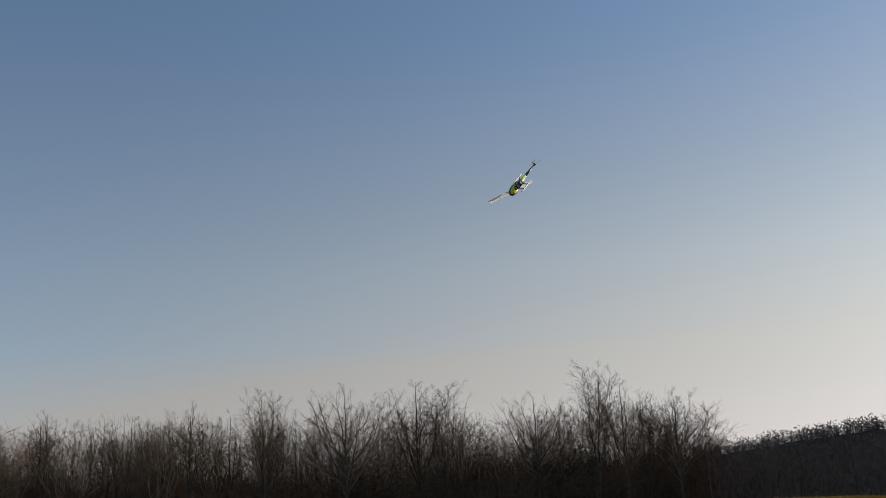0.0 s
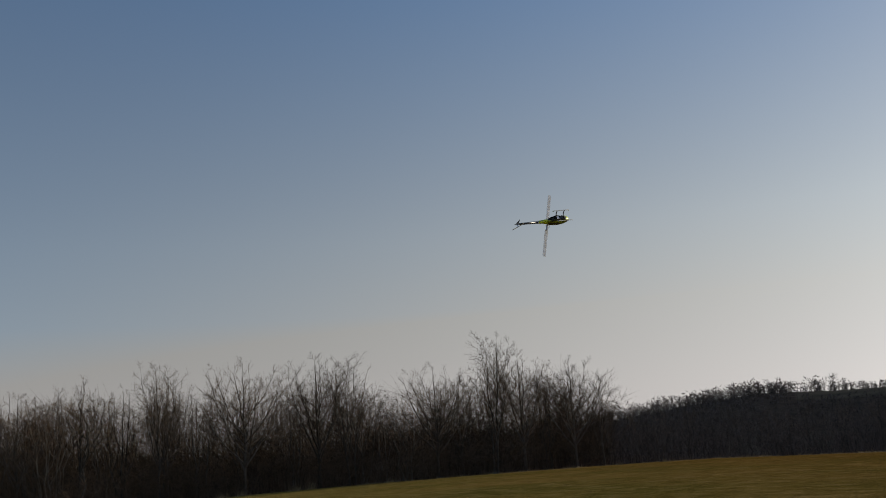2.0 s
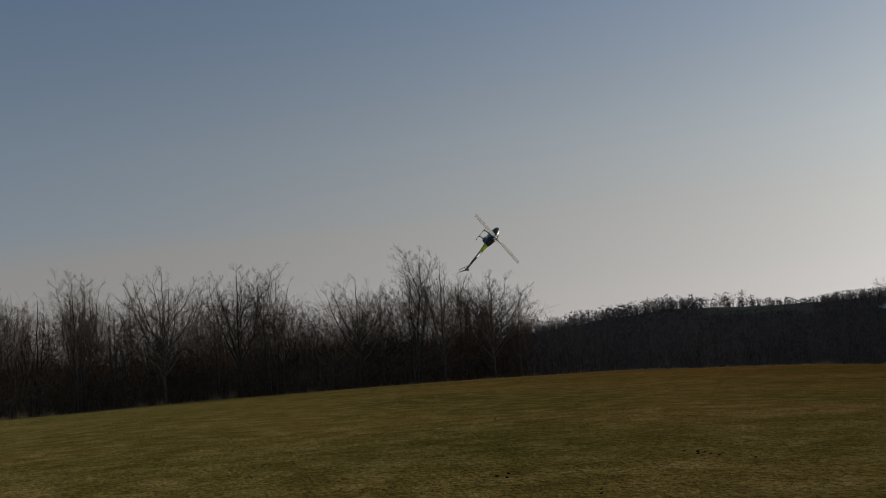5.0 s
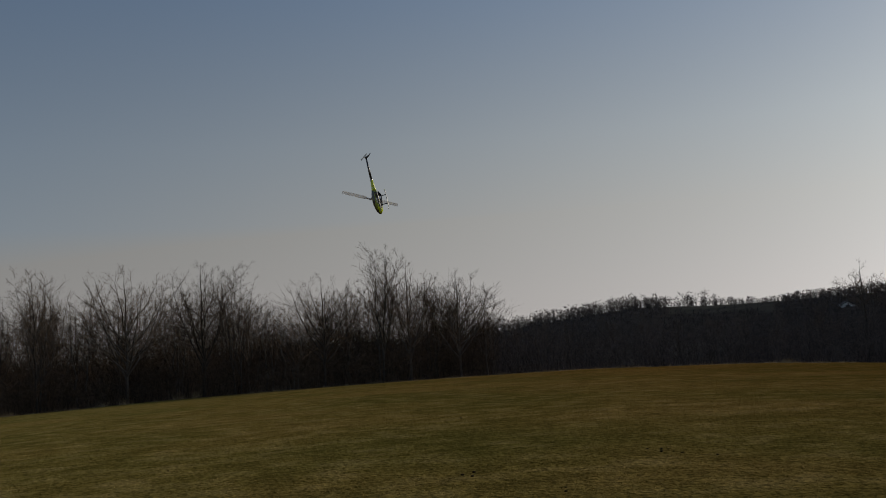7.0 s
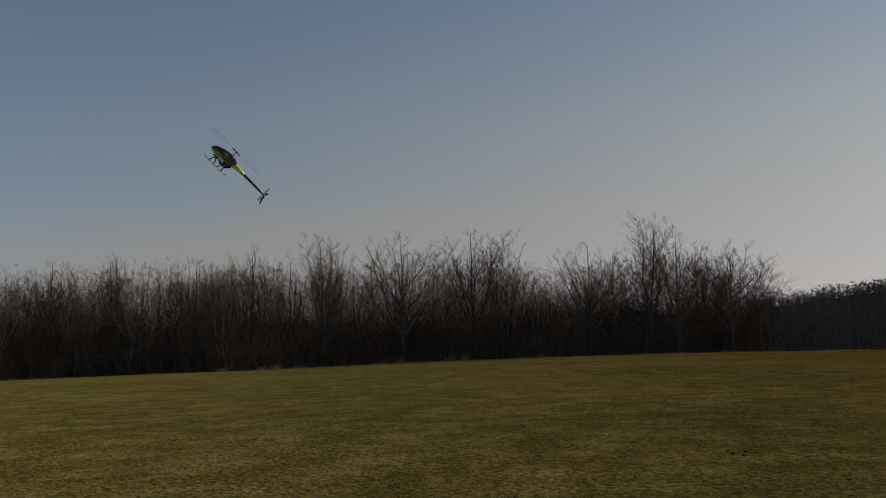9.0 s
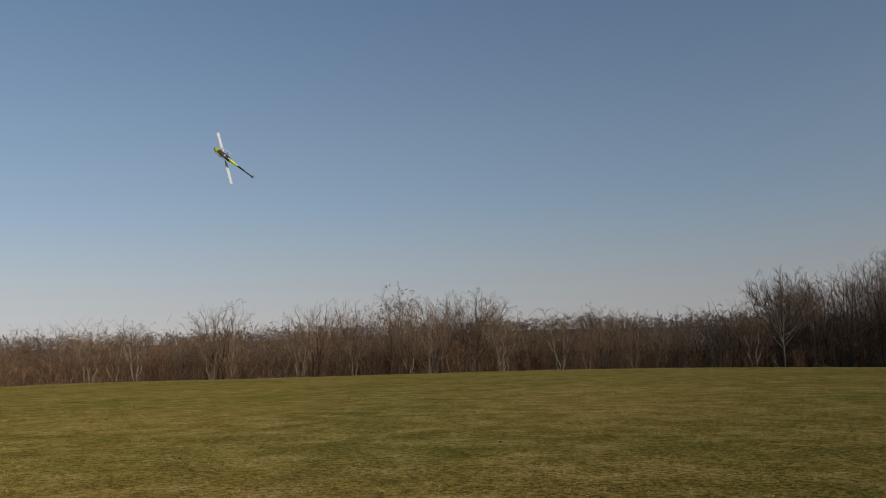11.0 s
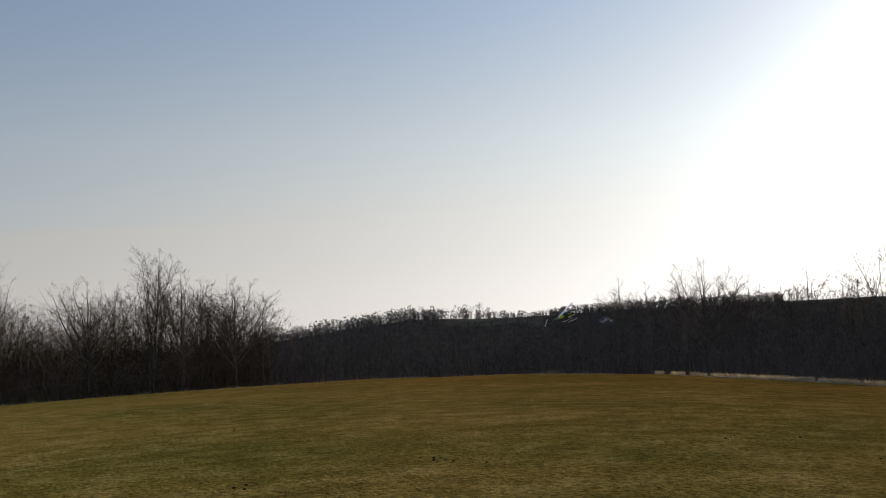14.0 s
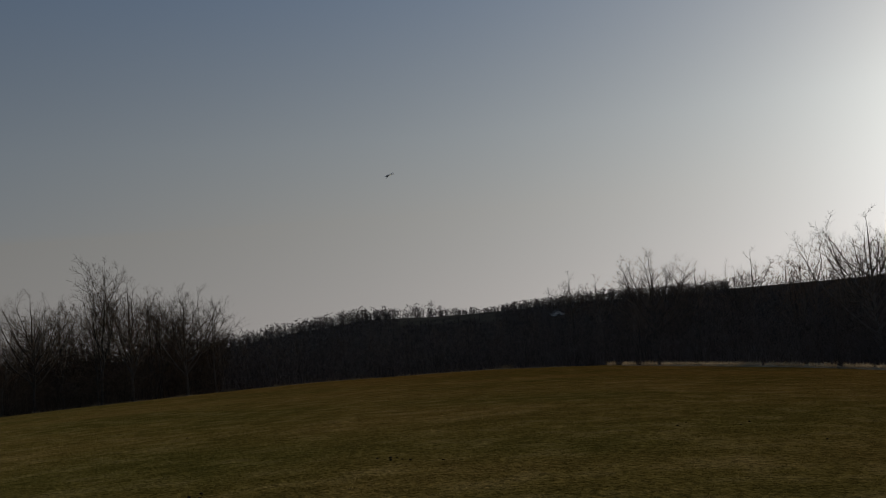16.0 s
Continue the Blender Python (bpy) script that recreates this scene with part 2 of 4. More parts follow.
def mesh_object(name, verts, faces, mat, parent=None, label="", smooth_shade=False):
    me = bpy.data.meshes.new(name)
    me.from_pydata(verts, [], faces)
    me.materials.append(mat)
    if smooth_shade:
        me.polygons.foreach_set("use_smooth", [True] * len(me.polygons))
    ob = new(name, me)
    if parent:
        ob.parent = parent
    if label:
        ob["label"] = label
    return ob


def part(name, bm, mat, parent, label="", smooth_shade=False):
    me = bpy.data.meshes.new(name)
    bm.to_mesh(me)
    bm.free()
    me.materials.append(mat)
    if smooth_shade:
        me.polygons.foreach_set("use_smooth", [True] * len(me.polygons))
    ob = new(name, me)
    ob.parent = parent
    if label:
        ob["label"] = label
    return ob


def make_ground():
    rings = [0.0] + [1.0 * 1.045 ** k for k in range(0, 186)]
    rings = [r for r in rings if r < 3200]
    steps = 360
    verts = [(0, 0, land(0, 0.001))]
    faces = []
    for r in rings[1:]:
        for s in range(steps):
            a = 2 * math.pi * s / steps
            x, y = -r * math.sin(a), r * math.cos(a)
            verts.append((x, y, land(x, y)))
    for s in range(steps):
        faces.append((0, 1 + s, 1 + (s + 1) % steps))
    for k in range(len(rings) - 2):
        o = 1 + k * steps
        for s in range(steps):
            t = (s + 1) % steps
            faces.append((o + s, o + steps + s, o + steps + t, o + t))
    ob = mesh_object("ground", verts, faces, GRASS, smooth_shade=True)
    ob.data.materials.append(LITTER)
    ob.data.materials.append(PASTURE)
    under_wood = []
    for p in ob.data.polygons:
        c = p.center
        az = math.degrees(math.atan2(-c.x, c.y))
        r = math.hypot(c.x, c.y)
        under_wood.append(1 if r > lerp(FIELD_EDGE, az) + 3 and abs(az) < 150 and not open_hill(az, r, lerp(RIDGE_AT, az)) else (2 if r > 120 and abs(az) < 150 else 0))
    ob.data.polygons.foreach_set("material_index", under_wood)
    tagged(ob, "mown winter grass field, patchy olive green and straw", "ground", kind="structure")


make_ground()


def spot(az, r):
    a = radians(az)
    x, y = -r * math.sin(a), r * math.cos(a)
    return x, y, land(x, y)


# ---- trees ----
class Twigs:
    """Gathers tapered branches as bare tubes."""

    def __init__(self):
        self.v, self.f = [], []

    def tube(self, pts, radii, sides):
        start = len(self.v)
        for k, (p, r) in enumerate(zip(pts, radii)):
            d = (pts[min(k + 1, len(pts) - 1)] - pts[max(k - 1, 0)]).normalized()
            u = d.orthogonal().normalized()
            w = d.cross(u)
            if k == len(pts) - 1:
                self.v.append(tuple(p))
            else:
                for s in range(sides):
                    a = 2 * math.pi * s / sides
                    self.v.append(tuple(p + r * (math.cos(a) * u + math.sin(a) * w)))
        for k in range(len(pts) - 1):
            o = start + k * sides
            for s in range(sides):
                t = (s + 1) % sides
                if k == len(pts) - 2:
                    self.f.append((o + s, o + t, start + (k + 1) * sides))
                else:
                    self.f.append((o + s, o + t, o + sides + t, o + sides + s))


def bent(rng, start, way, length, bits, wander, lift):
    pts, p, d = [start.copy()], start.copy(), way.normalized()
    for _ in range(bits):
        d = (d + Vector((rng.gauss(0, wander), rng.gauss(0, wander), rng.gauss(0, wander) + lift))).normalized()
        p = p + d * (length / bits)
        pts.append(p.copy())
    return pts


def arch(rng, start, end, out, bits, wander):
    """A limb that leaves sideways and bends up to its end."""
    mid = start.lerp(end, 0.5) + out
    pts = []
    for k in range(bits + 1):
        u = k / bits
        p = start * (1 - u) ** 2 + mid * (2 * u * (1 - u)) + end * u * u
        if 0 < k:
            p = p + Vector((rng.gauss(0, wander), rng.gauss(0, wander), rng.gauss(0, wander * 0.5)))
        pts.append(p)
    return pts


def along(pts, u):
    k = u * (len(pts) - 1)
    i = min(int(k), len(pts) - 2)
    return pts[i].lerp(pts[i + 1], k - i), (pts[i + 1] - pts[i]).normalized()


def tree_prototype(seed, height, reach, stems, limbs, counts, twig_mat, fork=0.22, dome=0.4, crook=0.05, pods=0):
    """A bare deciduous tree. Limbs arch from the trunk up to a domed crown; side branches and twigs grow shorter towards every tip. Its root stands at the origin."""
    rng = random.Random(seed)
    root = new("tree")
    wood, fine = Twigs(), Twigs()

    def branch(pts, length, r0, depth):
        turn = rng.uniform(0, 6.28)
        for b in range(counts[depth]):
            u = 0.18 + 0.80 * (b + rng.random()) / counts[depth]
            p, d = along(pts, u)
            turn += 2.4 + rng.uniform(-0.5, 0.5)
            x = d.orthogonal().normalized()
            side = math.cos(turn) * x + math.sin(turn) * d.cross(x)
            size = max(0.22, length * (0.16 + 0.36 * (1 - u)) * rng.uniform(0.6, 1.25))
            bits = (3, 2, 1)[depth]
            q = bent(rng, p, d * 0.66 + side * 0.74 + Vector((0, 0, 0.10)), size, bits, 0.07, 0.07)
            r = max((0.011, 0.0075, 0.0055)[depth], r0 * (1 - 0.6 * u))
            fine.tube(q, [r * (1 - 0.6 * j / bits) for j in range(len(q))], 3)
            if depth < 2:
                branch(q, size * 1.25, r * 0.6, depth + 1)

    for s in range(stems):
        a = rng.uniform(0, 6.28) if s == 0 else a + 6.28 / stems + rng.uniform(-0.4, 0.4)
        h = height * (1 if s == 0 else rng.uniform(0.70, 0.95))
        off = 0.0 if stems == 1 else reach * height * rng.uniform(0.25, 0.55)
        foot = Vector((0.25 * math.cos(a), 0.25 * math.sin(a), -0.3)) if stems > 1 else Vector((0, 0, -0.3))
        tip = Vector((off * math.cos(a), off * math.sin(a), h * 0.985))
        trunk = arch(rng, foot, tip, Vector((-0.12 * off * math.cos(a), -0.12 * off * math.sin(a), 0)), 9, crook)
        r0 = 0.0130 * h * (1 if stems == 1 else 0.66)
        wood.tube(trunk, [max(0.012, r0 * (1 - 0.105 * j)) for j in range(len(trunk))], 6)
        branch(trunk[4:], h * 0.34, 0.022, 0)
        az = rng.uniform(0, 6.28)
        for b in range(limbs):
            u = fork + ((0.62 if limbs > 14 else 0.76) - fork) * ((b + 0.8 * rng.random()) / limbs) ** 1.15
            p, _ = along(trunk, u)
            az += 2.4 + rng.uniform(-0.45, 0.45)
            out = reach * height * rng.uniform(0.55, 1.0) * (1.0 - 0.45 * max(0.0, u - 0.3)) * (1 if stems == 1 else 0.6)
            rho = min(1.0, out / (reach * height))
            top = max(p.z + 0.35 * out, h * (1 - dome * rho * rho) - h * 0.22 * rng.random() ** 1.5)
            end = Vector((p.x + out * math.cos(az), p.y + out * math.sin(az), top))
            sweep = Vector((math.cos(az) * out * 0.22, math.sin(az) * out * 0.22, -0.10 * (top - p.z)))
            rb = max(0.026, r0 * (1 - 0.85 * u) * 0.66)
            q = arch(rng, p, end, sweep, 6, crook * 1.2)
            wood.tube(q, [max(0.010, rb * (1 - 0.14 * j)) for j in range(len(q))], 4)
            branch(q, (end - p).length * 0.95, rb * 0.5, 0)
    if pods:
        tips = [f for f in fine.f if len(f) == 3][::3]
        bunch_v, bunch_f = [], []
        for f in rng.sample(tips, min(pods, len(tips))):
            c = Vector(fine.v[f[2]])
            if c.z < height * 0.55:
                continue
            for _ in range(3):
                n = len(bunch_v)
                e = Vector((rng.gauss(0, 1), rng.gauss(0, 1), rng.gauss(-0.6, 0.8))).normalized()
                g = e.orthogonal().normalized() * 0.035
                bunch_v += [tuple(c), tuple(c + e * 0.10 + g), tuple(c + e * 0.2), tuple(c + e * 0.10 - g)]
                bunch_f.append((n, n + 1, n + 2, n + 3))
        tagged(mesh_object("seed_pods", bunch_v, bunch_f, PODS, root, "hanging bunches of dry seed pods"), kind="stuff")
    for w, name, mat in ((wood, "trunk", PALE_BARK if twig_mat is TWIG_RED else BARK), (fine, "crown", twig_mat)):
        mesh_object(name, w.v, w.f, mat, root)
    return root


PROTO = {}


def prototypes():
    # seed, height, reach of the crown, stems, limbs to a stem, branches at three levels, twigs, lowest limb, dome, crookedness
    specs = {"tall": (11, 10.0, 0.30, 2, 9, (10, 6, 3), TWIG, 0.20, 0.12, 0.045), "tall_b": (12, 10.0, 0.27, 1, 16, (10, 6, 3), TWIG, 0.20, 0.25, 0.045), "round": (13, 10.0, 0.40, 1, 20, (10, 6, 3), TWIG, 0.20, 0.14, 0.035),
             "slim": (14, 10.0, 0.18, 1, 9, (8, 5, 2), TWIG, 0.42, 0.3, 0.06), "slim_b": (15, 10.0, 0.26, 3, 4, (7, 4, 2), TWIG, 0.25, 0.35, 0.06), "bushy": (16, 10.0, 0.46, 4, 4, (6, 4, 2), TWIG_RED, 0.12, 0.30, 0.12),
             "red": (17, 10.0, 0.38, 4, 3, (6, 4, 2), TWIG_RED, 0.15, 0.3, 0.12), "lone": (18, 10.0, 0.26, 1, 12, (9, 5, 3), TWIG, 0.45, 0.3, 0.05), "pods": (23, 10.0, 0.42, 3, 5, (8, 5, 2), TWIG_RED, 0.3, 0.3, 0.10, 130),
             "snag": (24, 10.0, 0.22, 1, 5, (2, 1, 1), TWIG, 0.3, 0.4, 0.16), "thin": (19, 10.0, 0.17, 1, 8, (6, 4, 2), TWIG, 0.25, 0.3, 0.06), "thin_b": (20, 10.0, 0.22, 2, 5, (6, 4, 2), TWIG, 0.22, 0.3, 0.08), "crooked": (27, 10.0, 0.27, 1, 9, (8, 4, 3), TWIG, 0.35, 0.35, 0.17)}
    for k, s in specs.items():
        PROTO[k] = tree_prototype(*s)


prototypes()
USED = set()
LABELS = {"tall": "tall bare deciduous tree with fine grey twigs", "tall_b": "tall bare deciduous tree with a single straight trunk", "round": "bare deciduous tree with a wide rounded crown",
          "slim": "slender bare tree with upswept grey branches", "slim_b": "slender bare tree with several thin stems", "bushy": "broad bare tree with reddish brown twigs, many stems",
          "red": "bare sapling clump with reddish brown twigs", "lone": "thin bare tree with a small crown on a long trunk", "pods": "bare tree with dry seed pods hanging from its twigs", "crooked": "crooked dark bare tree with twisting limbs", "snag": "dead dark tree with a few crooked limbs", "thin": "thin bare sapling at the wood's edge", "thin_b": "forked bare sapling at the wood's edge"}


def plant(kind, az, el_top, r, turn, group="trees at the field's edge", wide=1.0):
    """One tree that stands at azimuth az, r metres off, its top at el_top degrees above eye level."""
    x, y, z = spot(az, r)
    height = EYE.z + r * math.tan(radians(el_top)) - z
    s = max(0.3, height / 10.0)
    m = Matrix.Translation((x, y, z)) @ Matrix.Rotation(turn, 4, "Z") @ Matrix.Diagonal((s * wide, s * wide, s, 1))
    if kind in USED:
        ob = copy_thing(PROTO[kind], m)
        ob.matrix_basis = m
    else:
        USED.add(kind)
        ob = PROTO[kind]
        ob.matrix_basis = m
    tagged(ob, LABELS[kind], "tree", group)


# kind, azimuth, top, metres beyond the field's edge
FRONT = [
    ("red", 75.0, 0.9, 12), ("slim_b", 71.7, 0.9, 14), ("red", 68.5, 0.4, 10), ("bushy", 66.6, 1.75, 5), ("red", 63.5, 0.5, 12),
    ("bushy", 61.0, 1.6, 6), ("bushy", 58.6, 1.5, 9), ("pods", 55.9, 2.5, 5), ("bushy", 53.4, 1.9, 6), ("round", 51.0, 1.9, 7), ("red", 48.3, 0.8, 9),
    ("red", 45.8, 0.6, 9), ("slim", 44.0, 0.9, 40), ("bushy", 42.0, 0.5, 12), ("red", 40.0, 0.5, 9), ("bushy", 37.5, 0.6, 12), ("red", 35.8, 1.0, 8),
    ("round", 33.0, 2.5, 3), ("red", 31.3, 2.2, 8), ("slim_b", 29.6, 2.6, 9), ("tall", 27.6, 3.05, 8), ("red", 26.0, 2.8, 6),
    ("slim_b", 24.6, 3.2, 10), ("tall_b", 23.0, 3.4, 8), ("bushy", 21.4, 3.1, 6), ("slim", 19.5, 3.85, 14), ("red", 18.2, 3.2, 6),
    ("slim_b", 16.6, 3.5, 10), ("tall_b", 15.0, 3.4, 8), ("bushy", 13.4, 3.3, 6), ("crooked", 11.5, 4.15, 4), ("slim_b", 9.6, 3.6, 8),
    ("tall", 7.4, 4.5, 5), ("round", 2.6, 4.7, 5), ("thin_b", 5.1, 3.4, 7), ("slim_b", -0.3, 3.6, 8), ("tall_b", -1.7, 4.95, 7), ("tall", -3.7, 4.5, 5),
    ("thin_b", -5.6, 2.7, 8), ("red", -6.9, 2.3, 6), ("round", -8.9, 3.75, 5), ("thin_b", -10.3, 3.2, 8), ("tall", -12.3, 5.15, 4), ("tall_b", -14.1, 4.35, 6), ("slim_b", -15.6, 3.4, 6),
    ("round", -17.2, 3.55, 4), ("thin", -18.8, 1.8, 6), ("slim_b", -20.6, 0.9, 25), ("thin_b", -22.2, 0.9, 25), ("slim_b", -23.9, 0.6, 32), ("thin_b", -26.0, 0.5, 40),
    ("slim_b", -28.5, 0.4, 40), ("thin", -30.4, 0.3, 40), ("lone", -32.1, 1.6, 255), ("snag", -32.1, 0.35, 46), ("slim_b", -34.0, 0.4, 50), ("thin_b", -36.2, 0.6, 50),
    ("slim_b", -38.3, 0.9, 48), ("lone", -40.7, 2.6, 45), ("lone", -42.3, 2.3, 46), ("thin_b", -43.8, 1.4, 40), ("round", -45.6, 3.4, 36), ("thin_b", -47.2, 1.9, 38),
    ("lone", -48.2, 2.5, 40), ("slim_b", -50.4, 2.5, 42), ("lone", -51.4, 3.0, 40), ("pods", -53.9, 3.6, 32), ("thin_b", -55.8, 2.5, 38), ("round", -57.8, 4.5, 26), ("thin", -60.2, 2.4, 36),
    ("round", -62.7, 3.05, 34), ("thin_b", -65.0, 1.9, 42), ("slim_b", -67.2, 1.8, 48), ("tall_b", -70.0, 1.9, 50), ("slim_b", -72.6, 2.1, 55), ("round", -75.1, 2.7, 60), ("tall", -78.6, 2.9, 58), ("tall_b", -82.0, 2.8, 55),
]


def wood_edge():
    rng = random.Random(5)
    for kind, az, top, beyond in FRONT:
        plant(kind, az, top, lerp(FIELD_EDGE, az) + beyond, rng.uniform(0, 6.28), wide=1.1 if az < 34 else 1.35)
    # bushes before the low wood
    for k in range(22):
        az = 34.5 + 41 * (k + rng.random()) / 22
        plant(rng.choice(["bushy", "red", "red", "bushy", "pods"]), az, rng.uniform(-0.5, 0.75), lerp(FIELD_EDGE, az) + rng.uniform(2, 6), rng.uniform(0, 6.28), wide=1.5)
    # the wood behind and between them
    tops = sorted((az, top) for kind, az, top, _ in FRONT if kind not in ("lone", "snag"))
    kinds = ["thin", "thin_b", "slim_b", "slim", "thin", "thin_b", "red"]
    for k in range(135):
        az = 6 + 28 * rng.random() if k < 25 else -20 + 50 * rng.random() if k < 43 else -84 + 164 * (k - 43 + rng.random()) / 92
        top = lerp(tops, az)
        hidden = top - (rng.uniform(-0.2, 0.5) if 8 < az < 34 else rng.uniform(0.4, 1.4) if -64 < az < -44 else rng.uniform(0.3, 1.8))
        beyond = rng.uniform(7, 45) + (30 if az < -20 else 0)
        kind = rng.choice(kinds if az < 26 else ["red", "bushy", "red", "thin_b", "slim_b"])
        plant(kind, az, max(-1.6, hidden), lerp(FIELD_EDGE, az) + beyond, rng.uniform(0, 6.28), "trees in the wood")


wood_edge()


def thicket(name, count, az0, az1, mat, label, seed):
    """Dense saplings and brush under and behind the trees, lower in front."""
    rng = random.Random(seed)
    tops = sorted((az, top) for kind, az, top, _ in FRONT if kind not in ("lone", "snag"))
    t = Twigs()
    for k in range(count):
        az = rng.uniform(az0, az1)
        d = lerp(FIELD_EDGE, az)
        u = rng.random()
        r = d + (2.5 + 40 * u if az > -19 else 8 + 62 * u)
        x, y, z = spot(az, r)
        roof = EYE.z + r * math.tan(radians(min(lerp(tops, az) - 0.3, 3.1 if az > -19 else 1.3))) - z
        roof *= 1.0 if az < 27 else 0.80 + 0.7 * noise.noise((az * 0.5, u * 2.0, 6.0))
        lump = 0.55 + 0.9 * max(0.0, noise.noise((x * 0.11, y * 0.11, 0)) + 0.35)
        h = max(1.0, min(roof * rng.uniform(0.45, 1.0), (2.9 + 17.0 * u) * lump * rng.uniform(0.65, 1.1)))
        lean, side = (0.42, 1.0) if az > 27 else (0.24, 1.0) if az > -19 else (0.28, 1.0)
        q = bent(rng, Vector((x, y, z - 0.1)), Vector((rng.gauss(0, lean), rng.gauss(0, lean), 1)), h, 2, 0.10, 0.03)
        w = (0.010 + 0.0028 * h) * (1.0 if az > -19 else 0.6)
        t.tube(q, [w, w * 0.65, 0.004], 3)
        for _ in range(11 if az > -19 else 9):
            i = rng.choice((0, 1, 1))
            p = q[i].lerp(q[i + 1], rng.random())
            s = bent(rng, p, Vector((rng.gauss(0, side), rng.gauss(0, side), 0.5)), 0.35 + h * (0.24 if az < 27 else 0.15), 1, 0.2, 0.05)
            t.tube(s, [0.016 if az > -19 else 0.010, 0.004], 3)
    tagged(mesh_object(name, t.v, t.f, mat), label, "undergrowth", kind="stuff")


thicket("undergrowth", 7600, -19, 27, BRUSH, "dense leafless grey brown undergrowth along the wood's edge", 8)
thicket("dark_undergrowth", 7800, -86, -19, BRUSH_HAZY, "dense leafless undergrowth below the hill, greyed in colour for haze", 7)
thicket("red_undergrowth", 6200, 24, 82, BRUSH_RED, "dense leafless reddish brown brush along the field's edge", 9)


def far_woods():
    """Bare woods on the hills."""
    rng = random.Random(21)
    t = Twigs()
    for k in range(8000):
        az = rng.uniform(-90, -18) if k % 9 < 5 else rng.uniform(16, 84) if k % 9 < 8 else rng.uniform(-18, 16)
        far, d = lerp(RIDGE_AT, az), lerp(FIELD_EDGE, az)
        u = rng.random()
        r = d + 45 + (far * 1.01 - d - 45) * (u ** 0.6 if k % 5 < 3 else 1 - 0.14 * u)
        if open_hill(az, r, far):
            continue
        x, y, z = spot(az, r)
        h = rng.uniform(2.6, 5.8) * (1 if r < 330 else 1.5 if az < 20 else 2.5) * (0.75 + 0.5 * noise.noise((x * 0.03, y * 0.03, 5.0)))
        p = Vector((x, y, z - 0.3))
        t.tube(bent(rng, p, Vector((0, 0, 1)), h * 0.9, 2, 0.05, 0), [0.07, 0.05, 0.02], 3)
        w = 0.042 + r * 0.00032
        for b in range(13):
            c = rng.uniform(0.05, 0.82)
            g = h * (0.07 + 0.09 * math.sin(math.pi * min(1, c * 1.05)))
            q = p + Vector((rng.gauss(0, g), rng.gauss(0, g), h * c))
            way = Vector((rng.gauss(0, 1), rng.gauss(0, 1), rng.uniform(0.2, 1.3)))
            t.tube(bent(rng, q, way, h * rng.uniform(0.12, 0.26), 1, 0.1, 0), [w, 0.01], 3)
    tagged(mesh_object("far_woods", t.v, t.f, FARWOOD), "bare grey brown woods on the far hillsides", "woods", kind="stuff")


far_woods()


# ---- field details ----
def blades(name, count, place, size, mat, label, seed):
    """Loose grass: one thin leaning triangle for each blade."""
    rng = random.Random(seed)
    v, f = [], []
    while len(f) < count:
        got = place(rng)
        if got is None:
            continue
        x, y, z, r = got
        w, h = size(rng, r)
        a = rng.uniform(0, 6.283)
        lx, ly = rng.gauss(0, 0.9) * h, rng.gauss(0, 0.9) * h
        n = len(v)
        dx, dy = w * math.cos(a), w * math.sin(a)
        v += [(x - dx, y - dy, z - 0.005), (x + dx, y + dy, z - 0.005), (x + lx, y + ly, z + h)]
        f.append((n, n + 1, n + 2))
    tagged(mesh_object(name, v, f, mat), label, "grass", kind="stuff")


def on_field(rng):
    az = rng.uniform(-84, 80)
    d = lerp(FIELD_EDGE, az)
    r = 6.5 * (min(d, 44) / 6.5) ** rng.random()
    x, y, z = spot(az, r)
    return x, y, z, r


def on_strip(rng):
    az = rng.uniform(-86, -42.5)
    r = lerp(FIELD_EDGE, az) - 0.6 + rng.gauss(0, 0.35) + 0.5 * noise.noise((az * 0.5, 0, 2))
    if noise.noise((az * 1.7, 4.0, 0)) < -0.25:
        return None
    x, y, z = spot(az, r)
    return x, y, z + rng.uniform(0.0, 0.2), r


def on_margin(rng):
    az = rng.uniform(-42, 80)
    if noise.noise((az * 0.23, 9.0, 0)) + 0.6 * noise.noise((az * 3.1, 3.0, 0)) < (-0.1 if az < 27 else 0.25):
        return None
    r = lerp(FIELD_EDGE, az) + rng.uniform(-0.5, 1.6)
    x, y, z = spot(az, r)
    return x, y, z, r


blades("grass_blades", 160000, on_field, lambda g, r: (0.0020 + 0.00016 * r, g.uniform(0.3, 1.0) * (0.018 + 0.0002 * r)), BLADES, "short winter grass, olive green mixed with straw", 31)
blades("dry_grass_strip", 12000, on_strip, lambda g, r: (0.016, g.uniform(0.06, 0.24)), STRAW, "pale dry tall grass along the mown field's edge", 32)
blades("dry_grass_margin", 3600, on_margin, lambda g, r: (0.009, g.uniform(0.06, 0.10 + 0.3 * g.random() ** 3)), STRAW, "thin dry grass along the wood's edge", 33)


def dry_tufts(places):
    """Tall tufts of dead grass along the edge: azimuth, metres beyond the edge, height."""
    rng = random.Random(60)
    t = Twigs()
    for az, back, height in places:
        foot = Vector(spot(az, lerp(FIELD_EDGE, az) + back))
        for _ in range(60):
            p = foot + Vector((rng.gauss(0, 0.26), rng.gauss(0, 0.26), -0.02))
            q = bent(rng, p, Vector((rng.gauss(0, 0.2), rng.gauss(0, 0.2), 1)), height * 0.8 * rng.uniform(0.2, 1.0), 2, 0.15, -0.1)
            t.tube(q, [0.009, 0.007, 0.003], 3)
    tagged(mesh_object("dry_grass_tufts", t.v, t.f, DRY), "tall tufts of dry straw-coloured grass at the field's edge", "grass", kind="stuff")


